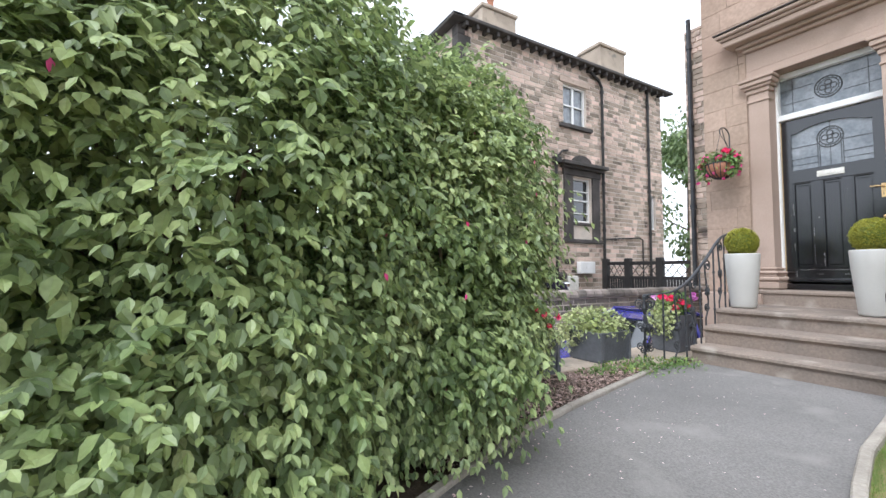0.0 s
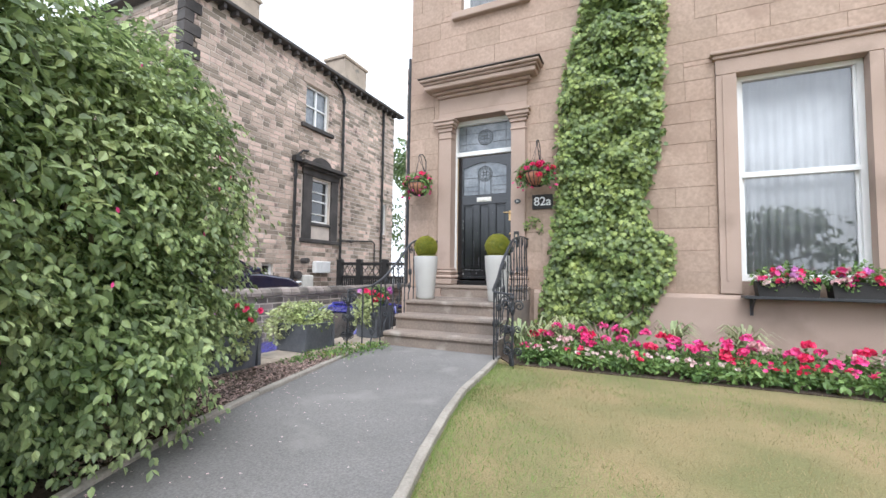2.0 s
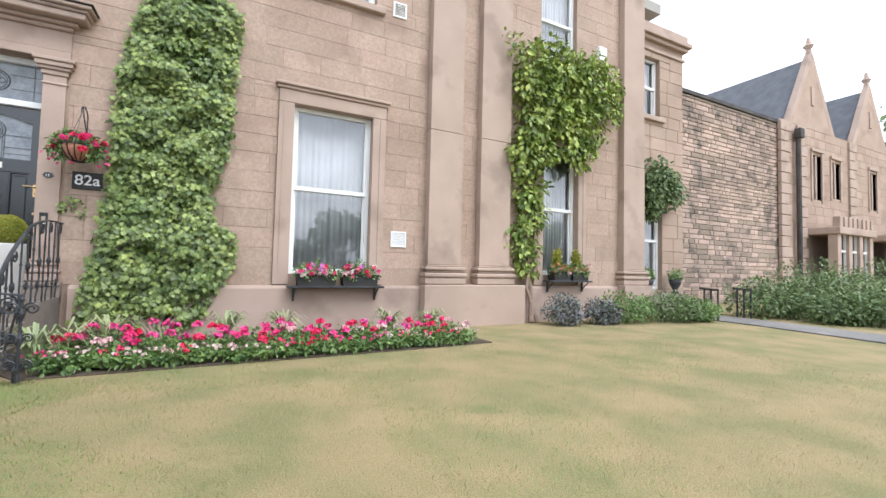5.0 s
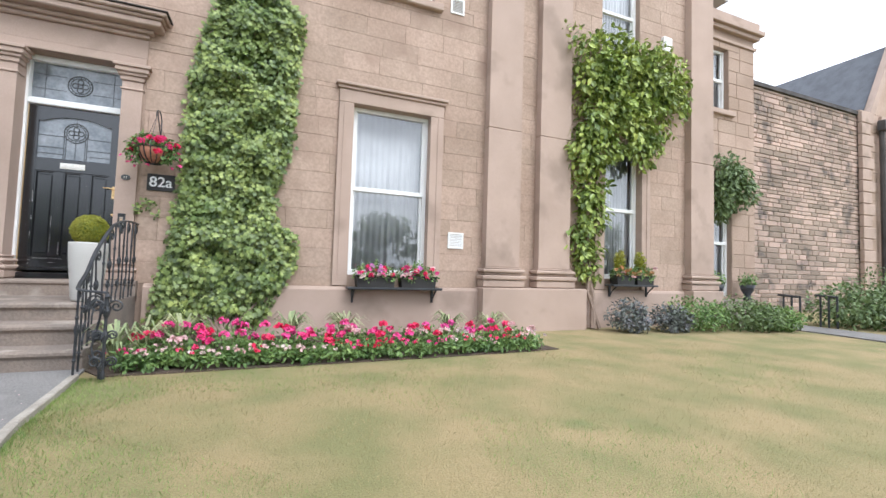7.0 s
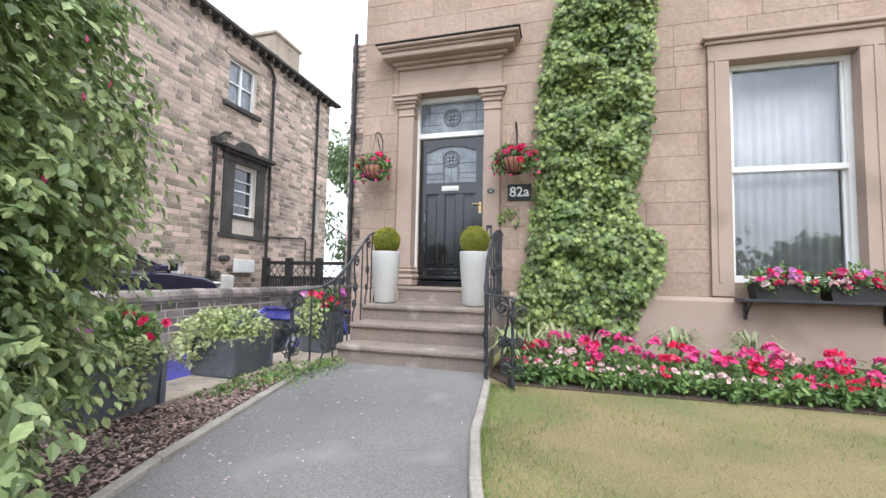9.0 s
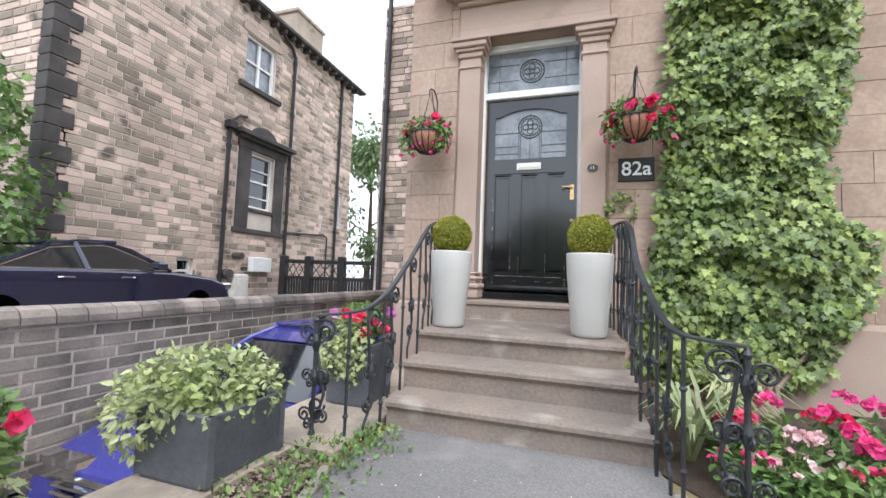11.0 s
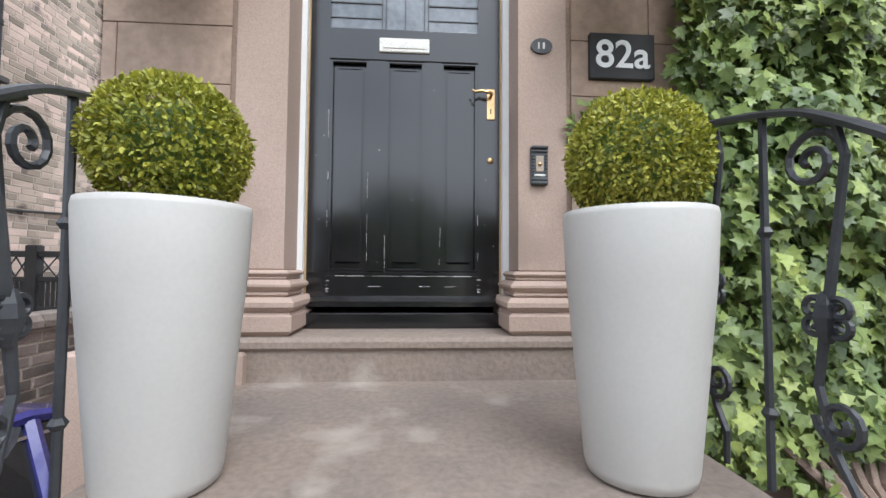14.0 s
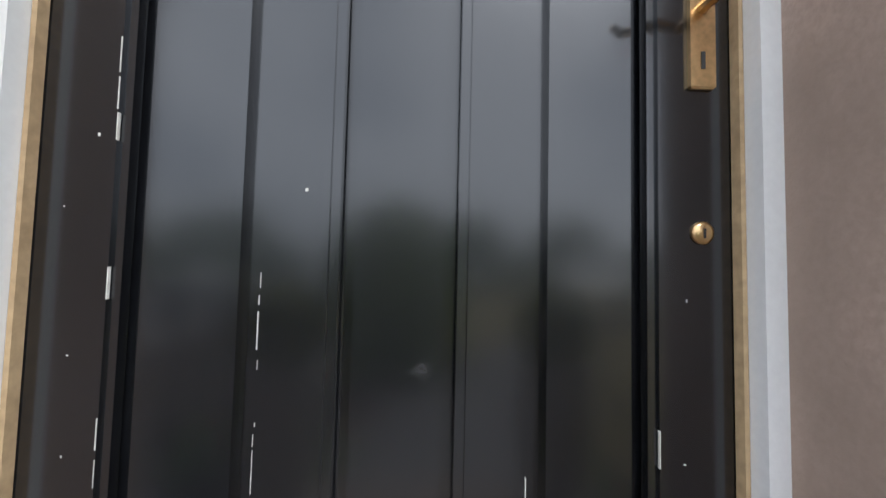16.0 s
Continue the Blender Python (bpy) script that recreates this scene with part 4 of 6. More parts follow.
for z in (3.1, 3.95):
    bar.box(NX - 0.165, NX - 0.1, 12.0, 12.9, z - 0.02, z + 0.02)
bar.ob("glazing_bar", WHITEPAINT, wlw)
n_window("window_10", NWIN_S, 1, "small basement window low in the gritstone wall")
n_window("window_11", NWIN_F, 1, "narrow white window far along the gritstone wall")


def drain(y, z0, z1, label, hopper=False, off=0.09):
    p = root("drainpipe", label, "drainpipe", "drainpipes on the neighbouring wall")
    b = Build().tube([(NX + off, y, z0), (NX + off, y, z1)], 0.055, 8)
    z = z0 + 0.8
    while z < z1:
        b.tube([(NX + off, y, z), (NX + off, y, z + 0.11)], 0.075, 8)
        z += 1.85
    if hopper:
        b.box(NX + 0.02, NX + 0.24, y - 0.14, y + 0.14, z1 - 0.05, z1 + 0.17, 0.02)
        b.tube([(NX + off, y, z1 + 0.15), (NX + off, y + 0.35, z1 + 0.45), (NX + off, y + 0.6, z1 + 0.5)], 0.04, 8)
    b.ob("pipe", BLACKWOOD, p)


drain(11.0, ND, 4.9, "black iron drainpipe with a hopper head", True)
drain(13.6, ND, 8.3, "tall black iron drainpipe below the gutter")
drain(16.6, ND, 8.8, "tall black iron drainpipe near the corner")
bend = root("drainpipe", "swan-neck black pipe leading from the gutter", "drainpipe", "drainpipes on the neighbouring wall")
Build().tube([(NX + 0.2, 12.7, 8.9), (NX + 0.14, 12.9, 8.7), (NX + 0.1, 13.4, 8.5), (NX + 0.09, 13.6, 8.25)], 0.055, 8).ob("pipe", BLACKWOOD, bend)
hp = root("waste_pipe", "thin black pipe running along the gritstone wall", "pipe")
Build().tube([(NX + 0.06, 13.7, 2.15), (NX + 0.06, 15.9, 2.3), (NX + 0.06, 16.1, 2.2), (NX + 0.06, 16.1, 0.4)], 0.03, 6).ob("pipe", BLACKWOOD, hp)
mb = root("meter_box", "white meter box fixed to the gritstone wall", "meter box")
Build().box(NX + 0.005, NX + 0.2, 12.1, 12.9, 0.8, 1.25, 0.02).box(NX + 0.2, NX + 0.212, 12.4, 12.5, 0.98, 1.08, 0.003).ob("box", WHITEPAINT, mb)
mb2 = root("meter_cabinet", "pale low cabinet against the gritstone wall", "cabinet")
Build().box(NX + 0.005, NX + 0.3, 11.35, 11.85, ND, 0.72, 0.03).box(NX + 0.3, NX + 0.31, 11.42, 11.78, ND + 0.1, 0.6, 0.004).ob("box", PALEPLATE, mb2)
fl_ = root("wall_flue", "small dark round flues on the gritstone wall", "flue")
Build().tube([(NX, 11.55, 1.25), (NX + 0.3, 11.55, 1.25)], 0.1, 10).ob("flue", DARKSTONE, fl_)
Build().tube([(NX, 11.2, 0.72), (NX + 0.25, 11.2, 0.72)], 0.14, 10).ob("flue", DARKSTONE, fl_)

# dark wooden gate between the houses
gate = root("gate", "black timber gate with crossed panels", "gate")
GY = 13.2
for x in (-10.05, -9.1, -7.9, -6.75, -5.6, -4.6):
    Build().box(x - 0.11, x + 0.11, GY - 0.09, GY + 0.09, ND, 1.36, 0.02).ob("post", BLACKWOOD, gate)
rl = Build()
for z0, z1 in ((1.12, 1.24), (0.62, 0.72), (0.0, 0.12)):
    rl.box(-10.0, -4.6, GY - 0.04, GY + 0.04, z0, z1, 0.01)
rl.ob("rail", BLACKWOOD, gate)
cr_ = Build()
for a, c in ((-9.94, -9.21), (-8.99, -8.01), (-7.79, -6.86), (-6.64, -5.71), (-5.49, -4.71)):
    n = 3
    for i in range(n):
        x0, x1 = a + (c - a) * i / n, a + (c - a) * (i + 1) / n
        cr_.tube([(x0, GY, 0.72), (x1, GY, 1.12)], 0.014, 4).tube([(x0, GY, 1.12), (x1, GY, 0.72)], 0.014, 4)
cr_.ob("cross_bar", BLACKWOOD, gate)
slt = Build()
for i in range(54):
    slt.box(-9.95 + i * 0.1, -9.88 + i * 0.1, GY - 0.015, GY + 0.015, 0.1, 0.64)
slt.ob("slat", BLACKWOOD, gate)

# ---- boundary wall ----
BX, BT = -4.4, 0.46
bface = lambda u, o, z: (BX + o, u, z)
wall_b = setting(wall_with_holes("wall_boundary", -6, 9.44, LOW - 0.1, BT, [], 0.22, bface, MORTAR), "dark brick boundary wall with a rounded coping", "wall")

# ---- the far house on the other side ----
RY = 8.0
rface = lambda u, o, z: (u, RY - o, z)
wall_r = setting(wall_with_holes("wall_far", 12.6, 20.4, G - 0.2, 7.0, [], 0.4, rface, MORTAR), "soot-marked rubble stone wall of the far house", "wall")
RH = [(22.9, 23.7, 4.2, 6.1), (24.6, 25.4, 4.4, 6.0), (28.4, 29.2, 4.2, 6.0)]
wall_rf = setting(wall_with_holes("wall_far_front", 20.4, 33, G - 0.2, 7.2, RH, 0.4, lambda u, o, z: (u, RY - 0.1 - o, z), JOINT), "gabled sandstone front of the far house", "wall")
qn = Build()
for i in range(17):
    for x in (20.3, 21.6, 26.2):
        w = 0.55 if i % 2 else 0.75
        qn.box(x, x + w, RY - 0.2, RY - 0.08, 0.0 + i * 0.42, 0.40 + i * 0.42, 0.02)
setting(qn.ob("quoins_far", DRESSED), "alternating sandstone quoins on the far house", "quoins")
for gx, top, half in ((23.05, 10.3, 1.75), (28.7, 10.1, 1.75)):
    g = Build().prism([(gx - half, 7.2), (gx + half, 7.2), (gx, top)], RY - 0.1, RY + 0.3, 1)
    go = setting(g.ob("gable_far", ASHLAR_FAR), "steep sandstone gable of the far house", "gable")
    cp = Build()
    for sgn in (-1, 1):
        cp.tube([(gx + sgn * (half + 0.2), RY, 6.95), (gx, RY, top + 0.12)], 0.16, 4)
    cp.tube([(gx, RY, top), (gx, RY, top + 0.4), (gx, RY, top + 0.55), (gx, RY, top + 0.62), (gx, RY, top + 0.9)], [0.14, 0.1, 0.2, 0.12, 0.05], 6)
    cp.box(gx - 0.12, gx + 0.12, RY - 0.14, RY - 0.09, 8.2, 9.0, 0.01)
    setting(cp.ob("gable_coping", DRESSED), "stone coping and finial of the gable", "coping")
    rf = Build().add([(gx, RY + 0.2, top), (gx - half - 0.1, RY + 0.2, 7.15), (gx - half - 0.1, 18, 7.15), (gx, 18, top), (gx + half + 0.1, RY + 0.2, 7.15), (gx + half + 0.1, 18, 7.15)], [(0, 3, 2, 1), (0, 4, 5, 3)])
    setting(rf.ob("roof_far", SLATE), "steep slate roof of the far house", "roof")
setting(Build().prism([(RY - 0.1, 7.0), (RY - 0.1, 7.12), (18, 7.3), (18, 7.0)], 12.6, 20.6, 0).ob("coping_far", DARKSTONE), "flat dark coping on the rubble wall", "coping")
for i, (x0, x1, z0, z1) in enumerate(RH):
    w = setting(new("window_%d" % (12 + i)), "mullioned stone window in the far house", "window")
    Build().box(x0, x1, RY + 0.05, RY + 0.06, z0, z1).ob("pane", DARKGLASS, w)
    m = Build().box((x0 + x1) / 2 - 0.06, (x0 + x1) / 2 + 0.06, RY - 0.1, RY + 0.05, z0, z1, 0.01)
    m.box(x0 - 0.12, x0, RY - 0.16, RY + 0.05, z0 - 0.1, z1 + 0.12, 0.01).box(x1, x1 + 0.12, RY - 0.16, RY + 0.05, z0 - 0.1, z1 + 0.12, 0.01)
    m.box(x0 - 0.15, x1 + 0.15, RY - 0.2, RY + 0.02, z1 + 0.12, z1 + 0.25, 0.01)
    m.ob("mullion", DRESSED, w)
for bx0, bx1 in ((22.4, 25.6), (28.0, 31.2)):
    bay = setting(new("bay_far"), "sandstone bay window with a battlemented parapet", "bay")
    b = Build().box(bx0, bx1, RY - 1.1, RY - 0.12, G - 0.1, 0.7, 0.02).box(bx0 - 0.08, bx1 + 0.08, RY - 1.2, RY - 0.12, 2.65, 2.95, 0.03)
    for x in np.linspace(bx0, bx1 - 0.3, 4):
        b.box(x, x + 0.3, RY - 1.1, RY - 0.8, 0.7, 2.65, 0.01)
    for i in range(8):
        x = bx0 + i * (bx1 - bx0) / 8
        b.box(x, x + 0.24, RY - 1.18, RY - 0.95, 2.95, 3.35, 0.02)
    b.ob("stonework", DRESSED, bay)
    fr_ = Build()
    for x in np.linspace(bx0, bx1 - 0.3, 4)[:-1]:
        fr_.box(x + 0.3, x + 0.38, RY - 1.0, RY - 0.92, 0.7, 2.65).box(x + 0.95, x + 1.0, RY - 1.0, RY - 0.92, 0.7, 2.65).box(x + 0.38, x + 0.95, RY - 1.0, RY - 0.92, 1.95, 2.03)
    fr_.ob("frame", WHITEPAINT, bay)
    Build().box(bx0 + 0.1, bx1 - 0.1, RY - 0.9, RY - 0.88, 0.7, 2.65).ob("pane", DARKGLASS, bay)
fd = root("drainpipe", "tall dark drainpipe between the far walls", "drainpipe")
Build().tube([(21.45, RY - 0.28, 0), (21.45, RY - 0.28, 6.6)], 0.09, 8).box(21.3, 21.6, RY - 0.42, RY - 0.2, 6.5, 6.9, 0.03).ob("pipe", DARKSTONE, fd)

# ---- cars ----
def car(name, label, at, turn, paint, L, H, W, saloon=True):
    """A car lying along +y (nose at +y), built from side outlines."""
    c = root(name, label, "car")
    hw = W / 2
    h = L / 2
    low = [(-h, 0.32), (-h - 0.02, 0.62), (-h + 0.08, H * 0.66), (-h + 0.5, H * 0.695), (-h * 0.2, H * 0.70), (h * 0.42, H * 0.68), (h - 0.45, H * 0.60), (h - 0.06, H * 0.50), (h, 0.45), (h - 0.04, 0.25), (-h + 0.1, 0.22)]
    def loft(b, outline, ins, wid):
        n = len(outline)
        cy_, cz_ = sum(p[0] for p in outline) / n, sum(p[1] for p in outline) / n
        rings = []
        for x, k in ((-wid, ins), (-wid + 0.07, 0.0), (wid - 0.07, 0.0), (wid, ins)):
            rings.append([(x, q[0] + (cy_ - q[0]) * k * 0.35, q[1] + (cz_ - q[1]) * k) for q in outline])
        p = [q for r in rings for q in r]
        b.add(p, [tuple(range(n)), tuple(range(3 * n, 4 * n))[::-1]] + [(r * n + i, (r + 1) * n + i, (r + 1) * n + (i + 1) % n, r * n + (i + 1) % n) for r in range(3) for i in range(n)])
    b = Build()
    loft(b, low, 0.16, hw)
    body = b.ob("body", paint, c, False)
    bv = body.modifiers.new("soft", "BEVEL")
    bv.width, bv.segments, bv.limit_method, bv.angle_limit = 0.05, 2, "ANGLE", radians(20)
    a0, a1 = (-h + 0.75, h * 0.40) if saloon else (-h + 0.15, h * 0.45)
    belt = H * 0.68
    side = [(a0, belt), (a0 + 0.75, H * 0.93), (a0 + 1.15, H * 0.985), (a0 + 1.7, H), (a1 - 1.0, H * 0.975), (a1 - 0.65, H * 0.92), (a1, belt)]
    def cabin(b, sd, y_in, top_in, bottom_in):
        n = len(sd)
        def half(z):
            t = (z - belt) / (H - belt)
            return hw - bottom_in - (top_in - bottom_in) * t
        p = [(sg * half(z), y, z) for sg in (-1, 1) for y, z in sd]
        b.add(p, [tuple(range(n)), tuple(range(n, 2 * n))[::-1]] + [(i, n + i, n + (i + 1) % n, (i + 1) % n) for i in range(n)])
    g = Build()
    cabin(g, side, 0, 0.30, 0.07)
    g.ob("glass", DARKGLASS, c)
    r = Build()
    pr = [(y, z + 0.012) for y, z in side[1:6]]
    top = [(sg * (hw - 0.285 + (H - z) * 0.55), y, z) for sg in (-1, 1) for y, z in pr]
    m = len(pr)
    r.add(top, [(i, i + 1, m + i + 1, m + i) for i in range(m - 1)])
    for sg in (-1, 1):
        xo = lambda z: sg * (hw - 0.06 - 0.235 * (z - belt) / (H - belt))
        for q in ([side[0], side[1], side[2], side[3]], [side[3], side[4], side[5], side[6]]):
            r.tube([(xo(z), y, z + 0.005) for y, z in q], 0.032, 6)
        ym = (a0 + a1) / 2 - 0.1
        r.tube([(xo(belt), ym, belt), (xo(H * 0.97), ym - 0.1, H * 0.97)], 0.035, 6)
    ro = r.ob("roof", paint, c)
    so = ro.modifiers.new("thick", "SOLIDIFY")
    so.thickness = 0.01
    for sg in (-1, 1):
        ch = Build()
        ch.tube([(sg * (hw - 0.055), a0 + 0.1, belt + 0.008), (sg * (hw - 0.045), a1 - 0.1, belt + 0.008)], 0.014, 5)
        ch.tube([(sg * (hw - 0.07), a0 + 0.1, belt + 0.02), (sg * (hw - 0.22), a0 + 0.75, H * 0.90), (sg * (hw - 0.27), a0 + 1.5, H * 0.955), (sg * (hw - 0.26), a1 - 0.9, H * 0.935), (sg * (hw - 0.1), a1 - 0.15, belt + 0.05)], 0.013, 5)
        for y in (a0 + 0.75, (a0 + a1) / 2 + 0.35):
            ch.tube([(sg * (hw + 0.012), y, H * 0.60), (sg * (hw + 0.03), y + 0.06, H * 0.605), (sg * (hw + 0.03), y + 0.16, H * 0.605), (sg * (hw + 0.012), y + 0.22, H * 0.60)], 0.014, 5)
        ch.ob("chrome_trim", CHROME, c)
    for sg in (-1, 1):
        mi = Build()
        mi.box(sg * (hw + 0.1) - 0.1, sg * (hw + 0.1) + 0.1, a1 - 0.45, a1 - 0.28, belt + 0.02, belt + 0.17, 0.04)
        mi.ob("mirror", paint, c)
    for sg in (-1, 1):
        tl = Build()
        x0, x1 = sorted((sg * (hw - 0.55), sg * (hw + 0.004)))
        tl.box(x0, x1, -h - 0.025, -h + 0.22, H * 0.52, H * 0.63, 0.03)
        tl.ob("tail_lamp", REDLAMP, c)
    for sg in (-1, 1):
        hl_ = Build()
        x0, x1 = sorted((sg * (hw - 0.5), sg * (hw - 0.02)))
        hl_.box(x0, x1, h - 0.34, h - 0.03, H * 0.43, H * 0.53, 0.03)
        hl_.ob("head_lamp", CHROME, c)
    gr = Build()
    for i in range(6):
        gr.box(-0.4, 0.4, h - 0.03, h + 0.015, 0.42 + i * 0.05, 0.44 + i * 0.05, 0.005)
    gr.ob("grille", CHROME, c)
    for sg in (-1, 1):
        for y in (-h + 0.85, h - 0.85):
            wh = Build().lathe(0, 0, [(0.18, -0.1), (0.31, -0.1), (0.33, -0.06), (0.33, 0.06), (0.31, 0.1), (0.18, 0.1)], 20).ob("wheel", TYRE, c, True)
            wh.matrix_basis = pose(sg * (hw - 0.1), y, 0.33, 0, 90, 0)
    c.matrix_basis = pose(*at, 0, 0, turn)
    return c


car("car", "dark navy saloon car parked on the neighbouring drive", (-9.0, 6.75, ND), 0, NAVYCAR, 4.75, 1.44, 1.84)
car("car", "bright blue hatchback parked on the sunken drive", (-3.6, 5.6, LOW - 0.07), 180, BLUECAR, 3.9, 1.40, 1.5, False)

# ---- railings ----
def step_top(y):
    return 0.47 if y > 4.915 else 0.295 if y > 4.585 else 0.105 if y > 4.28 else G


def scroll(b, x, y, z, r, turn, flip=1, up=1, t=0.008, axis=(0, 1)):
    """A flat iron spiral in an upright plane that runs along axis (in x and y)."""
    n = 22
    pts = []
    for i in range(n + 1):
        a = turn * 2 * math.pi * i / n
        q = r * (1 - 0.82 * i / n)
        u, w = flip * (r - q * math.cos(a)), up * q * math.sin(a)
        pts.append((x + axis[0] * u, y + axis[1] * u, z + w))
    b.tube(pts, t, 5)


def balustrade(label, line, foot, spacing=0.135):
    """A wrought-iron balustrade under a handrail line; foot gives the height of the ground under a place."""
    h = root("balustrade", label, "railing", "railings beside the steps")
    pts = [Vector(p) for p in smooth_line(line, 6)]
    hr = Build()
    k = len(hr.v)
    for i, p in enumerate(pts):
        d = (pts[min(i + 1, len(pts) - 1)] - pts[max(i - 1, 0)]).normalized()
        sd = Vector((d.y, -d.x, 0)).normalized()
        u = sd.cross(d)
        for a, c in ((-0.017, -0.005), (-0.017, 0.005), (-0.009, 0.011), (0.009, 0.011), (0.017, 0.005), (0.017, -0.005)):
            hr.v.append(tuple(p + sd * a + u * -c if u.z < 0 else p + sd * a + u * c))
    m = len(pts)
    hr.f += [(k + i * 6 + j, k + i * 6 + (j + 1) % 6, k + (i + 1) * 6 + (j + 1) % 6, k + (i + 1) * 6 + j) for i in range(m - 1) for j in range(6)]
    hr.f += [tuple(range(k, k + 6)), tuple(range(k + (m - 1) * 6, k + m * 6))[::-1]]
    hr.ob("handrail", IRON, h)
    run, last, n = 0.0, None, 1
    for a, c in zip(pts, pts[1:]):
        run += (c - a).length
        if last is not None and run - last < spacing: continue
        last = run
        d = Vector((c.x - a.x, c.y - a.y, 0)).normalized()
        ax = (d.x, d.y)
        z0, z1 = foot(c.y, c.x), c.z
        b = Build()
        H_ = z1 - z0
        if n % 2 == 0:
            b.tube([(c.x, c.y, z0), (c.x, c.y, z1)], 0.0095, 6)
            for f in (0.2, 0.68):
                b.tube([(c.x, c.y, z0 + H_ * f - 0.012), (c.x, c.y, z0 + H_ * f), (c.x, c.y, z0 + H_ * f + 0.012)], [0.011, 0.018, 0.011], 6)
            b.ob("baluster", IRON, h)
        else:
            x, y = c.x, c.y
            s_ = lambda u, z: (x + ax[0] * u, y + ax[1] * u, z)
            b.tube([s_(0.045, z0), s_(0.045, z0 + 0.08), s_(0.01, z0 + 0.14), s_(-0.02, z0 + 0.26), s_(0.0, z0 + H_ * 0.5), s_(0.03, z1 - 0.2), s_(0.045, z1 - 0.09), s_(0.03, z1 - 0.025), s_(-0.01, z1 - 0.005)], [0.008, 0.009, 0.009, 0.009, 0.011, 0.009, 0.009, 0.009, 0.008], 6)
            scroll(b, *s_(0.045, z1 - 0.085), 0.066, 1.6, -1, 1, 0.008, ax)
            scroll(b, *s_(-0.03, z0 + 0.2), 0.05, 1.6, 1, -1, 0.008, ax)
            zm = z0 + H_ * 0.5
            for f, u in ((1, 1), (-1, 1), (1, -1), (-1, -1)):
                scroll(b, *s_(0, zm + 0.015 * u), 0.026, 1.3, f, u, 0.007, ax)
            b.tube([s_(0, zm - 0.05), s_(0, zm - 0.025), s_(0, zm), s_(0, zm + 0.025), s_(0, zm + 0.05)], [0.01, 0.02, 0.024, 0.02, 0.01], 6)
            b.ob("scroll", IRON, h)
        n += 1
    e = pts[-1]
    nw = Build()
    z0 = foot(e.y, e.x)
    nw.lathe(e.x, e.y, [(0.02, z0), (0.02, z0 + 0.04), (0.012, z0 + 0.07), (0.012, z0 + 0.3), (0.022, z0 + 0.33), (0.024, z0 + 0.36), (0.013, z0 + 0.40), (0.012, z0 + 0.5), (0.024, z0 + 0.53), (0.028, z0 + 0.56), (0.015, z0 + 0.60), (0.014, z0 + 0.66), (0.022, z0 + 0.68), (0.008, z0 + 0.71)], 10)
    for f in (1, -1):
        for k, r_ in ((0.14, 0.045), (0.36, 0.04), (0.60, 0.055)):
            scroll(nw, e.x + f * 0.012, e.y, z0 + k, r_, 1.6, f, 1, 0.0075, (1, 0))
            scroll(nw, e.x, e.y + f * 0.012, z0 + k - 0.02, r_ * 0.8, 1.5, f, -1, 0.0065, (0, 1))
    nw.ob("newel", IRON, h)
    return h


lfoot = lambda y, x: step_top(y) if y > 4.05 else G + 0.0
balustrade("black wrought-iron scrolled railing beside the steps", [(-2.20, FY, 1.39), (-2.13, 5.5, 1.375), (-2.08, 5.1, 1.31), (-2.06, 4.9, 1.22), (-2.05, 4.6, 1.0), (-2.05, 4.3, 0.80), (-2.06, 4.08, 0.70), (-2.12, 3.98, 0.66), (-2.33, 3.92, 0.63)], lfoot)
balustrade("black wrought-iron scrolled railing beside the flower bed", [(-0.64, FY, 1.39), (-0.59, 5.5, 1.375), (-0.575, 5.1, 1.31), (-0.57, 4.9, 1.22), (-0.57, 4.6, 1.0), (-0.53, 4.3, 0.80), (-0.50, 4.08, 0.70), (-0.44, 3.93, 0.66), (-0.24, 3.88, 0.64)], lambda y, x: step_top(y) if y > 4.05 and x < -0.5 else G)

# ---- tall white planters with box balls ----
def box_planter(x, y):
    p = root("planter", "tall tapered white planter with a clipped box ball", "planter", "white planters on the landing")
    z = 0.47
    Build().lathe(0, 0, [(0.10, 0.0), (0.128, 0.008), (0.134, 0.03), (0.155, 0.25), (0.176, 0.47), (0.183, 0.61), (0.18, 0.625), (0.166, 0.625), (0.162, 0.58), (0.05, 0.57)], 40).ob("pot", POTWHITE, p, True)
    Build().lathe(0, 0, [(0.165, 0.55), (0.165, 0.585), (0.05, 0.60), (0.01, 0.60)], 20).ob("soil", SOIL, p)
    blob_leaves("leaves", "oval", [((0, 0, 0.755), (0.172, 0.172, 0.165))], 12000, 0.0155, BOXLEAF, p, shell=0.2, droop=0.0, lump=0.05, lump_scale=14)
    Build().tube([(0, 0, 0.58), (0.01, 0, 0.7)], 0.02, 6).tube([(0.0, 0, 0.6), (0.06, 0.03, 0.72)], 0.008, 5).tube([(0.0, 0, 0.6), (-0.06, -0.03, 0.72)], 0.008, 5).ob("stem", STEM, p)
    Build().lathe(0, 0, [(0.01, 0.64), (0.10, 0.68), (0.125, 0.755), (0.10, 0.83), (0.01, 0.87)], 12).ob("twigs", BEDLEAF, p)
    p.location, p.scale = (x, y, z), (0.95, 0.95, 1.0)
    return p


box_planter(-1.93, 5.19)
box_planter(-0.828, 5.19)

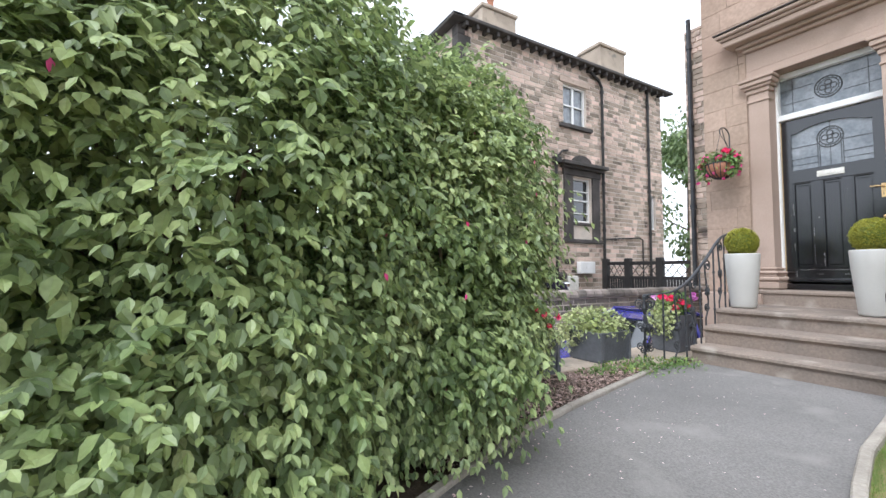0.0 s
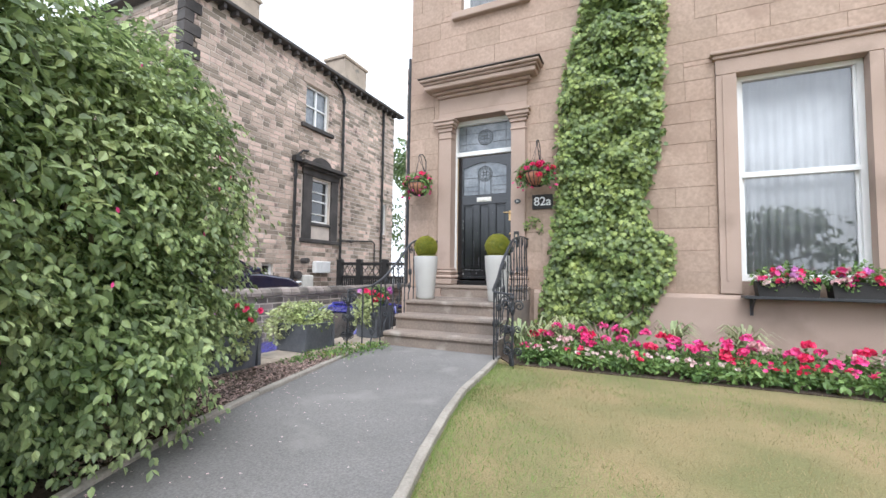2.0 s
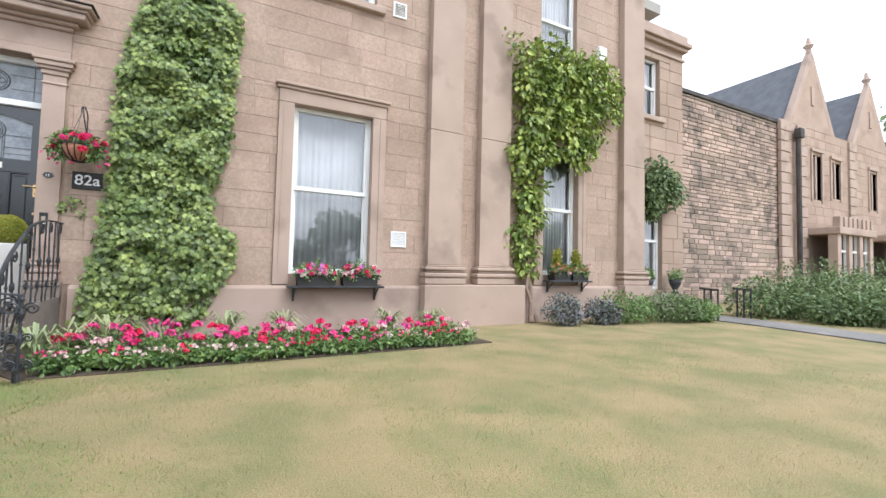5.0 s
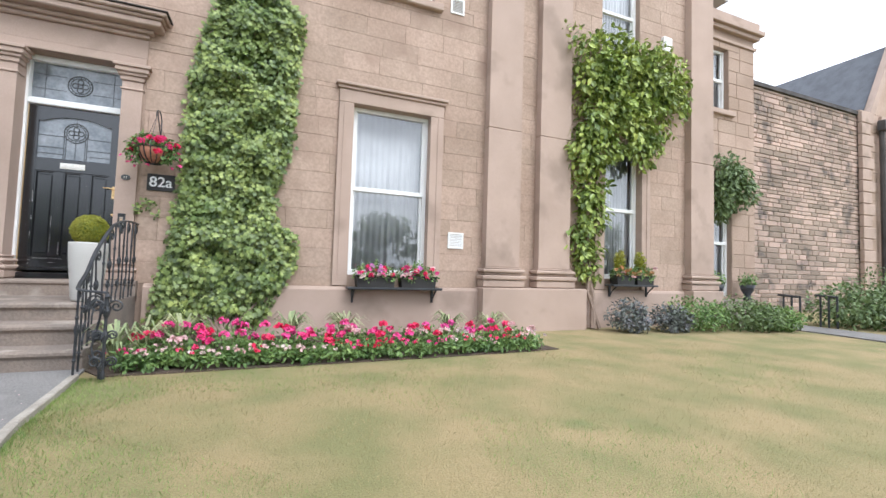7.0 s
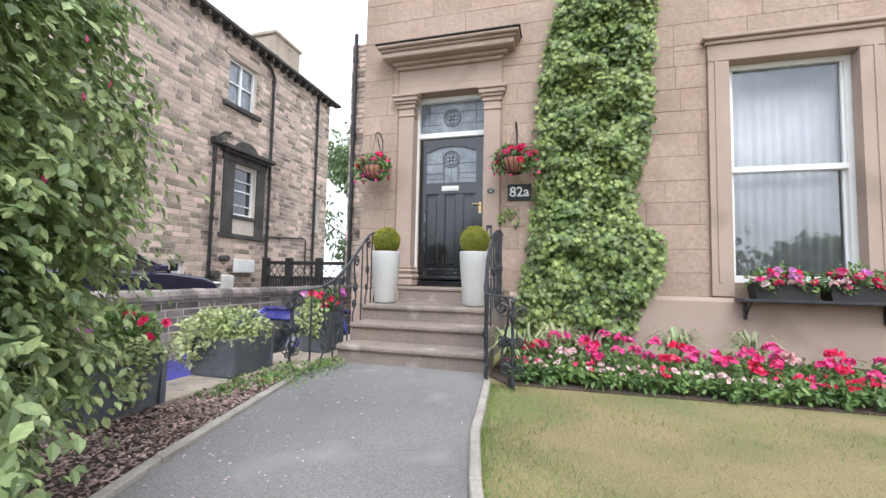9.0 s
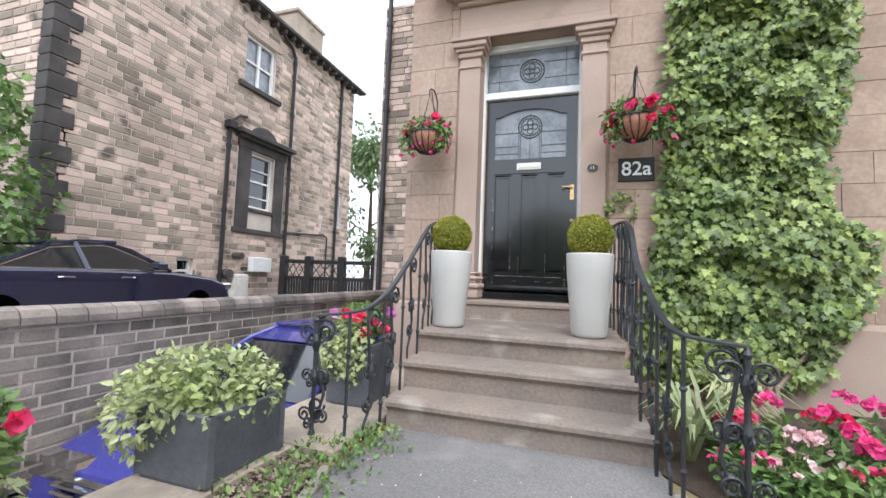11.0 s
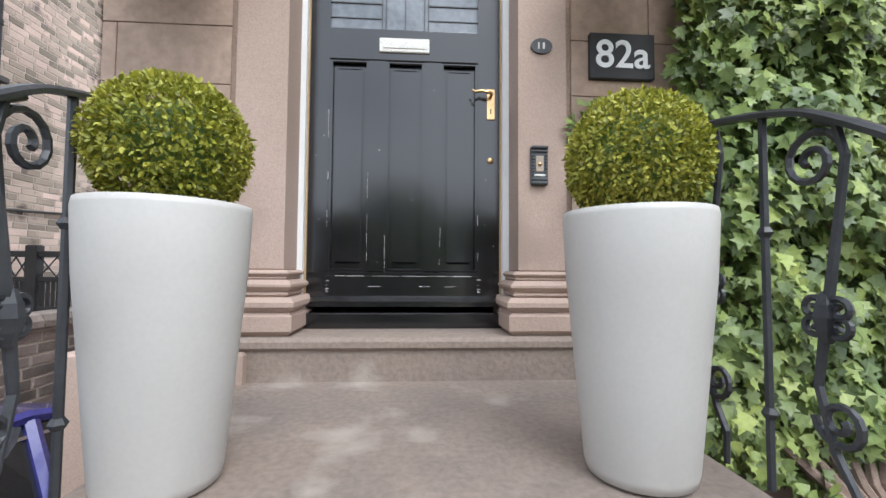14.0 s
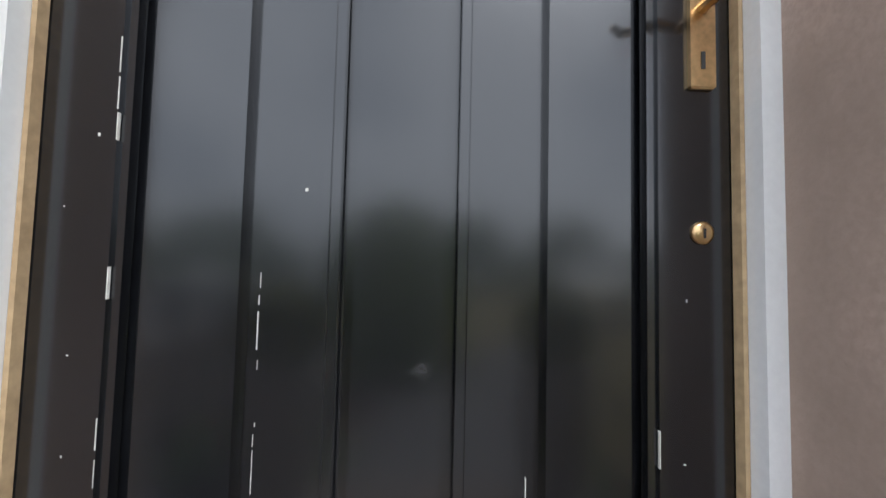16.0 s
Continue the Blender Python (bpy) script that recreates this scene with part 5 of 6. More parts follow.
# ---- flowers and foliage ----
def blooms(name, centres, per, spread, size, mat, parent):
    """Rounded flower heads: per petals round each centre."""
    c = np.repeat(np.asarray(centres, float), per, 0)
    d = RNG.normal(size=c.shape)
    d[:, 2] = np.abs(d[:, 2])
    d /= np.linalg.norm(d, axis=1, keepdims=True)
    return scatter(name, "petal", c + d * spread, RNG.normal(size=c.shape), d + RNG.normal(size=c.shape) * 0.2, size * RNG.uniform(0.75, 1.2, len(c)), mat, parent)


def hanging_basket(x, seed, heads, label):
    p = root("hanging_basket", label, "hanging basket", "hanging baskets beside the door")
    y, z = 5.80, 2.33
    r = 0.19
    prof = [(0.012, -r), (0.08, -r * 0.93), (0.14, -r * 0.7), (0.178, -r * 0.32), (0.188, 0.0), (0.18, 0.0), (0.05, -0.02)]
    Build().lathe(0, 0, prof, 28).ob("liner", TERRACOTTA, p, True)
    w = Build()
    for k in range(16):
        a = 2 * math.pi * k / 16
        w.tube([(1.03 * q * math.cos(a), 1.03 * q * math.sin(a), zz * 1.03) for q, zz in prof[:5]], 0.0065, 4)
    for q, zz in ((0.192, 0.0), (0.02, -r * 1.02)):
        w.tube([(q * math.cos(2 * math.pi * k / 24), q * math.sin(2 * math.pi * k / 24), zz) for k in range(25)], 0.006, 5)
    w.ob("wire", IRON, p)
    br = Build()
    for k in range(3):
        a = 2 * math.pi * k / 3 + 0.5
        br.tube([(0.185 * math.cos(a), 0.185 * math.sin(a), 0), (0, 0, 0.42)], 0.003, 4)
    br.tube([(0, 0, 0.42), (0, -0.01, 0.47), (0, 0.03, 0.51), (0, 0.12, 0.53), (0, 0.2, 0.5), (0, 0.245, 0.44), (0, 0.245, 0.2)], 0.008, 6)
    br.tube([(0, 0.245, 0.22), (0, 0.12, 0.36), (0, 0.05, 0.5)], 0.006, 5)
    br.ob("bracket", IRON, p)
    blob_leaves("leaves", "oval", [((0, 0, 0.05), (0.23, 0.2, 0.13)), ((0.16, -0.05, -0.02), (0.12, 0.1, 0.16)), ((-0.17, -0.04, -0.02), (0.12, 0.1, 0.17))], 1100, 0.055, BEDLEAF, p, shell=0.8, droop=0.7, lump=0.4, lump_scale=7)
    rg = np.random.default_rng(seed)
    for mat, n in heads:
        a = rg.uniform(0, 2 * math.pi, n)
        rr = rg.uniform(0.05, 0.27, n)
        c = np.c_[rr * np.cos(a), rr * np.sin(a) * 0.8 - 0.05, 0.17 - rr * rg.uniform(0.2, 1.1, n)]
        blooms("flower", c, 9, 0.03, 0.055, mat, p)
    k = 24
    c = np.c_[rg.uniform(-0.30, 0.30, k), rg.uniform(-0.15, 0.05, k), -rg.uniform(0.0, 0.26, k)]
    blooms("trailing_flower", c, 2, 0.012, 0.045, PINKPETAL, p)
    p.location = (x, y, z)


hanging_basket(-2.41, 3, [(PINKPETAL, 8), (REDPETAL, 2)], "terracotta hanging basket with sparse pink flowers")
hanging_basket(-0.44, 5, [(REDPETAL, 13), (PINKPETAL, 14)], "terracotta hanging basket full of red and pink geraniums")

# house number, plates, vents, bell
sign = root("house_number", "black house number plate with cream figures", "sign")
Build().box(-0.565, -0.255, FY - 0.035, FY - 0.005, 1.845, 2.065, 0.004).ob("plate", BLACKWOOD, sign)
def words(text, size, place, mat, parent, bold=0.004):
    cu = bpy.data.curves.new("figures", "FONT")
    cu.body, cu.size, cu.align_x, cu.align_y, cu.extrude, cu.offset = text, size, "CENTER", "CENTER", 0.003, bold
    tmp = new("figures", cu)
    me = bpy.data.meshes.new_from_object(tmp.evaluated_get(bpy.context.evaluated_depsgraph_get()))
    bpy.data.objects.remove(tmp)
    me.materials.append(mat)
    o = new("figures", me)
    o.parent = parent
    o.matrix_basis = pose(*place, 90, 0, 0)
    return o
words("82a", 0.185, (-0.41, FY - 0.037, 1.955), WHITEPAINT, sign, 0.002)
ov = root("oval_plate", "small dark oval plate with unreadable figures", "plate")
Build().prism([(-0.797 + 0.05 * math.cos(2 * math.pi * i / 24), 1.985 + 0.036 * math.sin(2 * math.pi * i / 24)) for i in range(24)], DF - 0.012, DF + 0.002, 1).ob("plate", LEADCAME, ov)
Build().box(-0.815, -0.808, DF - 0.0135, DF - 0.01, 1.97, 2.0).box(-0.793, -0.783, DF - 0.0135, DF - 0.01, 1.97, 2.0).ob("figures", PALEPLATE, ov)
bell = root("bell_push", "weathered black bell housing on the stone pilaster", "bell")
bb = Build().box(-0.85, -0.772, DF - 0.016, DF + 0.002, 1.333, 1.516, 0.006)
for z0, z1, o in ((1.336, 1.352, 0.028), (1.355, 1.372, 0.022), (1.484, 1.497, 0.024), (1.50, 1.514, 0.030)):
    bb.box(-0.848, -0.774, DF - o, DF - 0.014, z0, z1, 0.004)
for x in (-0.846, -0.786):
    for i in range(7):
        bb.box(x, x + 0.010, DF - 0.024, DF - 0.014, 1.378 + i * 0.0145, 1.389 + i * 0.0145, 0.003)
bb.ob("housing", LEADCAME, bell)
Build().box(-0.828, -0.794, DF - 0.021, DF - 0.014, 1.395, 1.468, 0.003).ob("plate", FLAG, bell)
bp = Build().lathe(0, 0, [(0.0005, 0), (0.009, 0), (0.008, 0.006), (0.0005, 0.008)], 12).ob("push", BRASS, bell, True)
bp.matrix_basis = pose(-0.811, DF - 0.021, 1.43, 90, 0, 0)
Build().box(-0.838, -0.784, DF - 0.022, DF - 0.014, 1.374, 1.384, 0.002).ob("strip", PALEPLATE, bell)


def vent(x0, x1, z0, z1):
    v = root("wall_vent", "white louvred vent in the sandstone wall", "vent", "white wall vents")
    b = Build()
    t = 0.025
    y0, y1 = FY - 0.03, FY + 0.01
    b.box(x0, x0 + t, y0, y1, z0, z1).box(x1 - t, x1, y0, y1, z0, z1).box(x0 + t, x1 - t, y0, y1, z1 - t, z1).box(x0 + t, x1 - t, y0, y1, z0, z0 + t)
    b.ob("frame", WHITEPAINT, v)
    s = Build()
    n = 8
    for i in range(n):
        z = z0 + t + (z1 - z0 - 2 * t) * i / n
        s.prism([(y0 + 0.002, z), (y0 + 0.02, z + 0.022), (y0 + 0.022, z + 0.02), (y0 + 0.006, z - 0.002)], x0 + t, x1 - t, 0)
    s.ob("louvre", WHITEPAINT, v)
    Build().box(x0 + t, x1 - t, y1 - 0.012, y1 - 0.008, z0 + t, z1 - t).ob("back", LEADCAME, v)


vent(3.715, 3.995, 1.29, 1.56)
vent(3.64, 3.89, 5.35, 5.62)
al = root("alarm_box", "white alarm box high on the wall", "alarm box")
Build().box(8.55, 8.78, FY - 0.1, FY - 0.004, 5.75, 6.1, 0.03).ob("box", WHITEPAINT, al)


def window_box(x0, x1, z, boxes, heads, label, mat_extra):
    shf = root("window_shelf", "black shelf on iron brackets below the window", "shelf", "window shelves")
    b = Build().box(x0, x1, FY - 0.33, FY - 0.105, z - 0.035, z, 0.006)
    for x in (x0 + 0.1, x1 - 0.1):
        b.box(x - 0.015, x + 0.015, FY - 0.14, FY - 0.105, z - 0.24, z - 0.035)
        b.tube([(x, FY - 0.12, z - 0.22), (x, FY - 0.2, z - 0.12), (x, FY - 0.3, z - 0.04)], 0.012, 5)
    b.ob("board", IRON, shf)
    for i, (a, c) in enumerate(boxes):
        p = root("window_box", label, "window box", "window boxes")
        t = Build()
        t.prism([(a + 0.02, z), (c - 0.02, z), (c, z + 0.17), (a, z + 0.17)], FY - 0.32, FY - 0.12, 1)
        t.box(a - 0.012, c + 0.012, FY - 0.33, FY - 0.11, z + 0.155, z + 0.18, 0.005)
        t.ob("trough", BLACKWOOD, p)
        cx, wd = (a + c) / 2, (c - a) / 2
        balls = [((cx - wd * 0.5, FY - 0.22, z + 0.2), (wd * 0.62, 0.15, 0.14)), ((cx + wd * 0.5, FY - 0.22, z + 0.2), (wd * 0.62, 0.15, 0.14)), ((cx, FY - 0.2, z + 0.29), (0.07, 0.07, 0.12))]
        blob_leaves("leaves", "oval", balls, 900, 0.05, BEDLEAF, p, shell=0.6, droop=0.2, lump=0.3, lump_scale=8)
        for mat, n in heads:
            cc = np.c_[RNG.uniform(a, c, n), RNG.uniform(FY - 0.38, FY - 0.24, n), RNG.uniform(z + 0.14, z + 0.32, n)]
            blooms("flower", cc, 9, 0.032, 0.055, mat, p)


window_box(2.04, 3.52, 0.63, [(2.16, 2.75), (2.84, 3.42)], [(REDPETAL, 7), (PALEPETAL, 7), (MAUVEPETAL, 3), (PINKPETAL, 5)], "black window box of red and pink flowers", None)
window_box(7.0, 8.15, 0.75, [(7.1, 7.55), (7.6, 8.05)], [(ORANGEPETAL, 9), (PALEPETAL, 2)], "black window box of orange heathers", None)
for x in (7.28, 7.8):
    c = root("dwarf_conifer", "small golden dwarf conifer in the window box", "conifer", "dwarf conifers")
    blob_leaves("leaves", "quad", [((x, FY - 0.2, 1.15), (0.09, 0.09, 0.24))], 700, 0.05, BOXLEAF, c, shell=0.7, droop=-0.6, lump=0.2)

# big fuchsia hedge beside the path
hedge = root("fuchsia_hedge", "large dense green fuchsia shrub overhanging the path", "shrub")
balls = [((-1.93, 1.2, 1.2), (0.72, 0.62, 1.2)), ((-1.78, 0.55, 1.1), (0.83, 0.8, 1.2)), ((-1.62, -0.25, 1.25), (0.98, 1.0, 1.45)), ((-1.5, -1.2, 1.2), (1.05, 1.05, 1.4)), ((-1.75, 0.75, 0.5), (0.78, 0.75, 0.62)), ((-1.45, -0.4, 0.45), (0.85, 1.0, 0.6))]
blob_leaves("inner_leaves", "oval", balls, 60000, 0.06, HEDGELEAF, hedge, shell=0.62, droop=0.75, lump=0.1, lump_scale=3.2, keep=lambda p: (p[:, 2] > G + 0.03) & (p[:, 0] > -2.75))


def hedge_sprays(name, count, per, size, mat):
    """Drooping twigs all over the shrub, each with leaves in opposite pairs."""
    area = np.array([r[0] * r[1] + r[1] * r[2] + r[0] * r[2] for c, r in balls])
    pick = RNG.choice(len(balls), count, p=area / area.sum())
    d = RNG.normal(size=(count, 3))
    d /= np.linalg.norm(d, axis=1, keepdims=True)
    C, Rr = np.array([b[0] for b in balls], float)[pick], np.array([b[1] for b in balls], float)[pick]
    wob = np.array([noise.noise(Vector(q) * 3.4) for q in (C + d * Rr).tolist()])
    p = C + d * Rr * (0.87 - 0.2 * RNG.random(count) ** 2 + 0.22 * wob)[:, None]
    ok = (p[:, 2] > G + 0.08) & (p[:, 0] > -2.7)
    for bc, br in balls:
        ok &= (((p - np.array(bc)) / np.array(br)) ** 2).sum(1) > 0.36
    p, out = p[ok], (d / Rr)[ok]
    k = len(p)
    out /= np.linalg.norm(out, axis=1, keepdims=True)
    way = out * 0.8 + RNG.normal(size=(k, 3)) * 0.4 + np.array([0, 0, 0.1])
    way /= np.linalg.norm(way, axis=1, keepdims=True)
    side = np.cross(way, np.array([0, 0, 1.0]) + RNG.normal(size=(k, 3)) * 0.2)
    side /= np.linalg.norm(side, axis=1, keepdims=True)
    long = RNG.uniform(0.14, 0.30, k)
    P_, A_, F_, S_ = [], [], [], []
    for i in range(per):
        f = (i // 2 + 0.6) / (per / 2)
        sg = 1 if i % 2 else -1
        P_.append(p + way * (long * f)[:, None] + np.array([0, 0, -1.0]) * (long * 0.55 * f * f)[:, None])
        A_.append(way * 0.55 + side * sg * (0.8 - 0.35 * f) + RNG.normal(size=(k, 3)) * 0.22 + np.array([0, 0, -0.75]))
        F_.append(out * 0.55 + RNG.normal(size=(k, 3)) * 0.3 + np.array([0, 0, 1.0]))
        S_.append(size * RNG.uniform(0.65, 1.2, k) * (1.05 - 0.35 * f))
    P_, A_, F_, S_ = (np.concatenate(q) for q in (P_, A_, F_, S_))
    up = P_[:, 2] > G + 0.03
    scatter(name, "oval", P_[up], A_[up], F_[up], S_[up], mat, hedge)


hedge_sprays("leaves", 14500, 10, 0.056, HEDGELEAF)
hedge_sprays("young_leaves", 380, 8, 0.06, VARLEAF)
hs = Build()
for i in range(60):
    x0, y0 = random.uniform(-2.2, -1.2), random.uniform(-1.6, 1.2)
    a = random.uniform(0, 6.28)
    L = random.uniform(0.15, 0.4)
    hs.tube([(x0, y0, G - 0.02), (x0 + 0.3 * L * math.cos(a), y0 + 0.3 * L * math.sin(a), 0.5), (x0 + L * math.cos(a), y0 + L * math.sin(a), 0.9 + random.random() * 0.4), (x0 + 1.2 * L * math.cos(a), y0 + 1.2 * L * math.sin(a), 1.2 + random.random() * 0.5)], [0.016, 0.012, 0.008, 0.003], 5)
hs.ob("stem", STEM, hedge)
k = 45
fb = [balls[i] for i in RNG.integers(0, 4, k)]
d = RNG.normal(size=(k, 3)); d[:, 0] = np.abs(d[:, 0]); d /= np.linalg.norm(d, axis=1, keepdims=True)
fc_ = np.array([b[0] for b in fb]) + d * np.array([b[1] for b in fb]) * 1.0
scatter("fuchsia_flower", "oval", fc_, np.tile((0, 0, -1.0), (k, 1)) + RNG.normal(size=(k, 3)) * 0.2, d, RNG.uniform(0.02, 0.034, k), PINKPETAL, hedge)

# ivy on the house front
ivy = root("wall_ivy", "broad column of bright green ivy climbing the sandstone wall", "ivy")
def ivy_leaves(name, count, size, mat, depth, grow=0.0):
    z = RNG.uniform(0.10, 7.4, count)
    xl = np.interp(z, [0.1, 0.5, 0.9, 2.0, 3.4, 4.1, 4.8, 5.2, 7.4], [-0.40, -0.40, -0.30, -0.16, -0.12, 0.0, 0.2, 0.24, 0.4])
    xr = np.interp(z, [0.1, 0.4, 0.9, 1.35, 1.5, 1.9, 2.5, 3.5, 4.3, 4.6, 4.8, 5.2, 7.4], [0.85, 1.05, 1.30, 1.30, 1.05, 0.95, 1.15, 1.22, 1.25, 1.28, 0.95, 0.88, 0.9])
    u = RNG.random(count)
    x = xl + (xr - xl) * u + RNG.normal(size=count) * 0.035
    edge = np.minimum(u, 1 - u) * 2
    bulge = np.array([noise.noise(Vector((a * 2.2, 0, b * 3.6))) + 0.5 * noise.noise(Vector((a * 6, 4, b * 9))) for a, b in zip(x, z)])
    y = FY - 0.03 - depth * (0.35 + 0.65 * np.minimum(1, edge * 3)) * (0.45 + 0.6 * bulge + 0.55 * RNG.random(count))
    along = np.c_[RNG.normal(size=count) * 0.6, RNG.normal(size=count) * 0.3 - 0.35, -np.ones(count)]
    face = np.c_[RNG.normal(size=count) * 0.45, -np.ones(count), 0.7 + RNG.normal(size=count) * 0.5]
    scatter(name, "ivy", np.c_[x, y, z], along, face, size * RNG.uniform(0.6, 1.25, count), mat, ivy)
ivy_leaves("leaves", 18000, 0.068, IVYLEAF, 0.3)
ivy_leaves("under_leaves", 7500, 0.08, IVYLEAF, 0.12)
iv = Build()
for i in range(7):
    x0 = 0.42 + 0.05 * (i - 3)
    iv.tube([(0.45 + 0.02 * i, 5.72, G - 0.03), (x0, 5.8, 0.1), (x0 + 0.09 * (i - 3), 5.95, 0.4), (x0 + 0.16 * (i - 3), FY - 0.03, 1.5)], [0.028, 0.022, 0.016, 0.008], 6)
iv.ob("trunk", PINKSTEM, ivy)
side_sp = root("wall_ivy", "thin ivy sprig reaching across the wall", "ivy")
sx = RNG.uniform(-0.68, -0.40, 70)
scatter("leaves", "ivy", np.c_[sx, FY - 0.02 - 0.05 * RNG.random(70), 1.60 + 0.05 * np.sin(sx * 20) + RNG.normal(size=70) * 0.06], RNG.normal(size=(70, 3)), np.c_[RNG.normal(size=70) * 0.3, -np.ones(70), 0.4 + 0 * sx], RNG.uniform(0.025, 0.05, 70), IVYLEAF, side_sp)

# wisteria by the second window and at the wing
wist = root("wisteria", "bushy wisteria climbing beside the second window", "climber")
blob_leaves("leaves", "oval", [((6.75, FY - 0.2, 5.0), (0.75, 0.32, 0.7)), ((7.5, FY - 0.2, 5.15), (0.9, 0.35, 0.6)), ((8.35, FY - 0.2, 4.95), (0.7, 0.3, 0.75)), ((7.3, FY - 0.2, 4.15), (1.15, 0.35, 0.65)), ((6.6, FY - 0.15, 3.4), (0.6, 0.26, 0.7)), ((6.6, FY - 0.12, 2.4), (0.42, 0.2, 0.75)), ((6.5, FY - 0.12, 1.4), (0.36, 0.18, 0.6)), ((7.9, FY - 0.2, 3.6), (0.35, 0.2, 0.4))], 9500, 0.135, WISTLEAF, wist, shell=0.85, droop=0.8, lump=0.75, lump_scale=2.5)
wt = Build()
wt.tube([(6.55, FY - 0.3, G), (6.62, FY - 0.2, 0.5), (6.5, FY - 0.12, 1.2), (6.6, FY - 0.1, 2.6), (6.7, FY - 0.1, 4.4)], [0.06, 0.05, 0.045, 0.04, 0.025], 7)
wt.tube([(6.68, FY - 0.32, G), (6.5, FY - 0.2, 0.6), (6.62, FY - 0.12, 1.3), (6.5, FY - 0.1, 2.6)], [0.04, 0.035, 0.03, 0.02], 6)
wt.ob("trunk", PINKSTEM, wist)
wist2 = root("wisteria", "green climber hanging over the wing entrance", "climber")
blob_leaves("leaves", "oval", [((10.75, WY - 0.2, 3.35), (0.5, 0.3, 0.55)), ((11.2, WY - 0.2, 3.1), (0.45, 0.3, 0.5)), ((10.7, WY - 0.15, 2.6), (0.3, 0.2, 0.4))], 2200, 0.12, FARLEAF, wist2, shell=0.8, droop=0.8, lump=0.4)

# flower bed along the house
bed = setting(Build().prism([(-0.30, 4.02), (1.5, 4.08), (3.2, 4.14), (4.62, 4.25), (4.5, 5.3), (3.9, FY - 0.1), (-0.52, FY - 0.1), (-0.50, 4.3)], G - 0.1, G - 0.008, 2).ob("flower_bed_soil", SOIL), "dark soil bed along the house", "soil")
def bedding(x, y, mat, label, r=0.15, h=0.26, n=3):
    p = root("bedding_plant", label, "flowers", "bedding plants in the flower bed")
    blob_leaves("leaves", "oval", [((0, 0, h * 0.42), (r, r, h * 0.5))], 120, 0.06, BEDLEAF, p, shell=0.9, droop=0.1, lump=0.3, lump_scale=6)
    c = np.c_[RNG.normal(size=n) * r * 0.55, RNG.normal(size=n) * r * 0.55, h * RNG.uniform(0.75, 1.15, n)]
    blooms("flower", c, 15 if n < 4 else 3, 0.044 if n < 4 else 0.014, 0.052 if n < 4 else 0.036, mat, p)
    p.location = (x, y, G + 0.02)
    return p
rows_ = ((4.14, 0.17, 0.15, (PALEPETAL, PINKPETAL, PALEPETAL, REDPETAL), 6), (4.40, 0.2, 0.20, (REDPETAL, PINKPETAL, PINKPETAL, PALEPETAL), 2), (4.70, 0.25, 0.25, (PINKPETAL, PINKPETAL, REDPETAL), 2))
tint = {REDPETAL.name: "red geranium with round green leaves", PINKPETAL.name: "bright pink geranium with round green leaves", PALEPETAL.name: "low white and pink bedding plant in flower"}
for j, (y, step, h, mats, n) in enumerate(rows_):
    x = -0.16 + j * 0.06
    while x < 4.42:
        m = mats[random.randrange(len(mats))]
        bedding(x, y + 0.035 * x + random.uniform(-0.05, 0.05), m, tint[m.name], 0.13 + 0.02 * j, h * random.uniform(0.85, 1.15), n)
        x += step * random.uniform(0.8, 1.2)


def strap_plant(x, y, r, n, label, z=G + 0.02, tall=0.35):
    p = root("strap_plant", label, "grass plant", "strap-leaved plants in the bed")
    b = Build()
    for i in range(n):
        a = random.uniform(0, 6.28)
        L, hgt, w = r * random.uniform(0.6, 1.1), tall * random.uniform(0.6, 1.1), 0.013
        c, s_ = math.cos(a), math.sin(a)
        pts = [(0.02 * c, 0.02 * s_, 0), (0.3 * L * c, 0.3 * L * s_, hgt * 0.75), (0.65 * L * c, 0.65 * L * s_, hgt), (L * c, L * s_, hgt * 0.75)]
        v = []
        for (q, wd) in zip(pts, (w, w * 1.1, w * 0.8, 0.001)):
            v += [(q[0] - s_ * wd, q[1] + c * wd, q[2]), (q[0] + s_ * wd, q[1] - c * wd, q[2])]
        b.add(v, [(0, 1, 3, 2), (2, 3, 5, 4), (4, 5, 7, 6)])
    b.ob("leaves", STRAPLEAF, p)
    p.location = (x, y, z)
for x, y, r in ((-0.18, 4.75, 0.42), (-0.32, 4.45, 0.3), (1.25, 5.25, 0.34), (1.95, 5.3, 0.34), (3.45, 5.3, 0.36), (4.1, 5.25, 0.34), (0.1, 5.1, 0.35)):
    strap_plant(x, y, r, 46, "variegated strap-leaved plant in the bed")


def shrub(x, y, r, h, mat, label, n=1500, size=0.07, name="shrub", extra=None):
    p = root(name, label, "shrub", "low shrubs")
    blob_leaves("leaves", "oval", [((x, y, h * 0.4), (r, r * 0.8, h * 0.6)), ((x + 0.3 * r, y - 0.2 * r, h * 0.3), (r * 0.7, r * 0.6, h * 0.5))], n, size, mat, p, shell=0.7, droop=0.2, lump=0.35, keep=lambda q: q[:, 2] > G)
    if extra:
        c = np.c_[x + RNG.normal(size=30) * r * 0.5, y - r * 0.5 + RNG.normal(size=30) * 0.15, h * RNG.uniform(0.5, 1.0, 30)]
        blooms("flower", c, 4, 0.03, 0.05, extra, p)
LAV = shade("lavender", (0.155, 0.155, 0.175), (0.13, 0.15, 0.115), 0.8, 5, 40, 0.2, island=0.3)
shrub(7.0, 5.4, 0.42, 0.5, LAV, "grey-purple lavender bush by the wall")
shrub(7.9, 5.3, 0.38, 0.42, LAV, "grey-purple lavender bush by the wall")
shrub(8.6, 5.35, 0.6, 0.55, BEDLEAF, "low leafy green shrub by the wall")
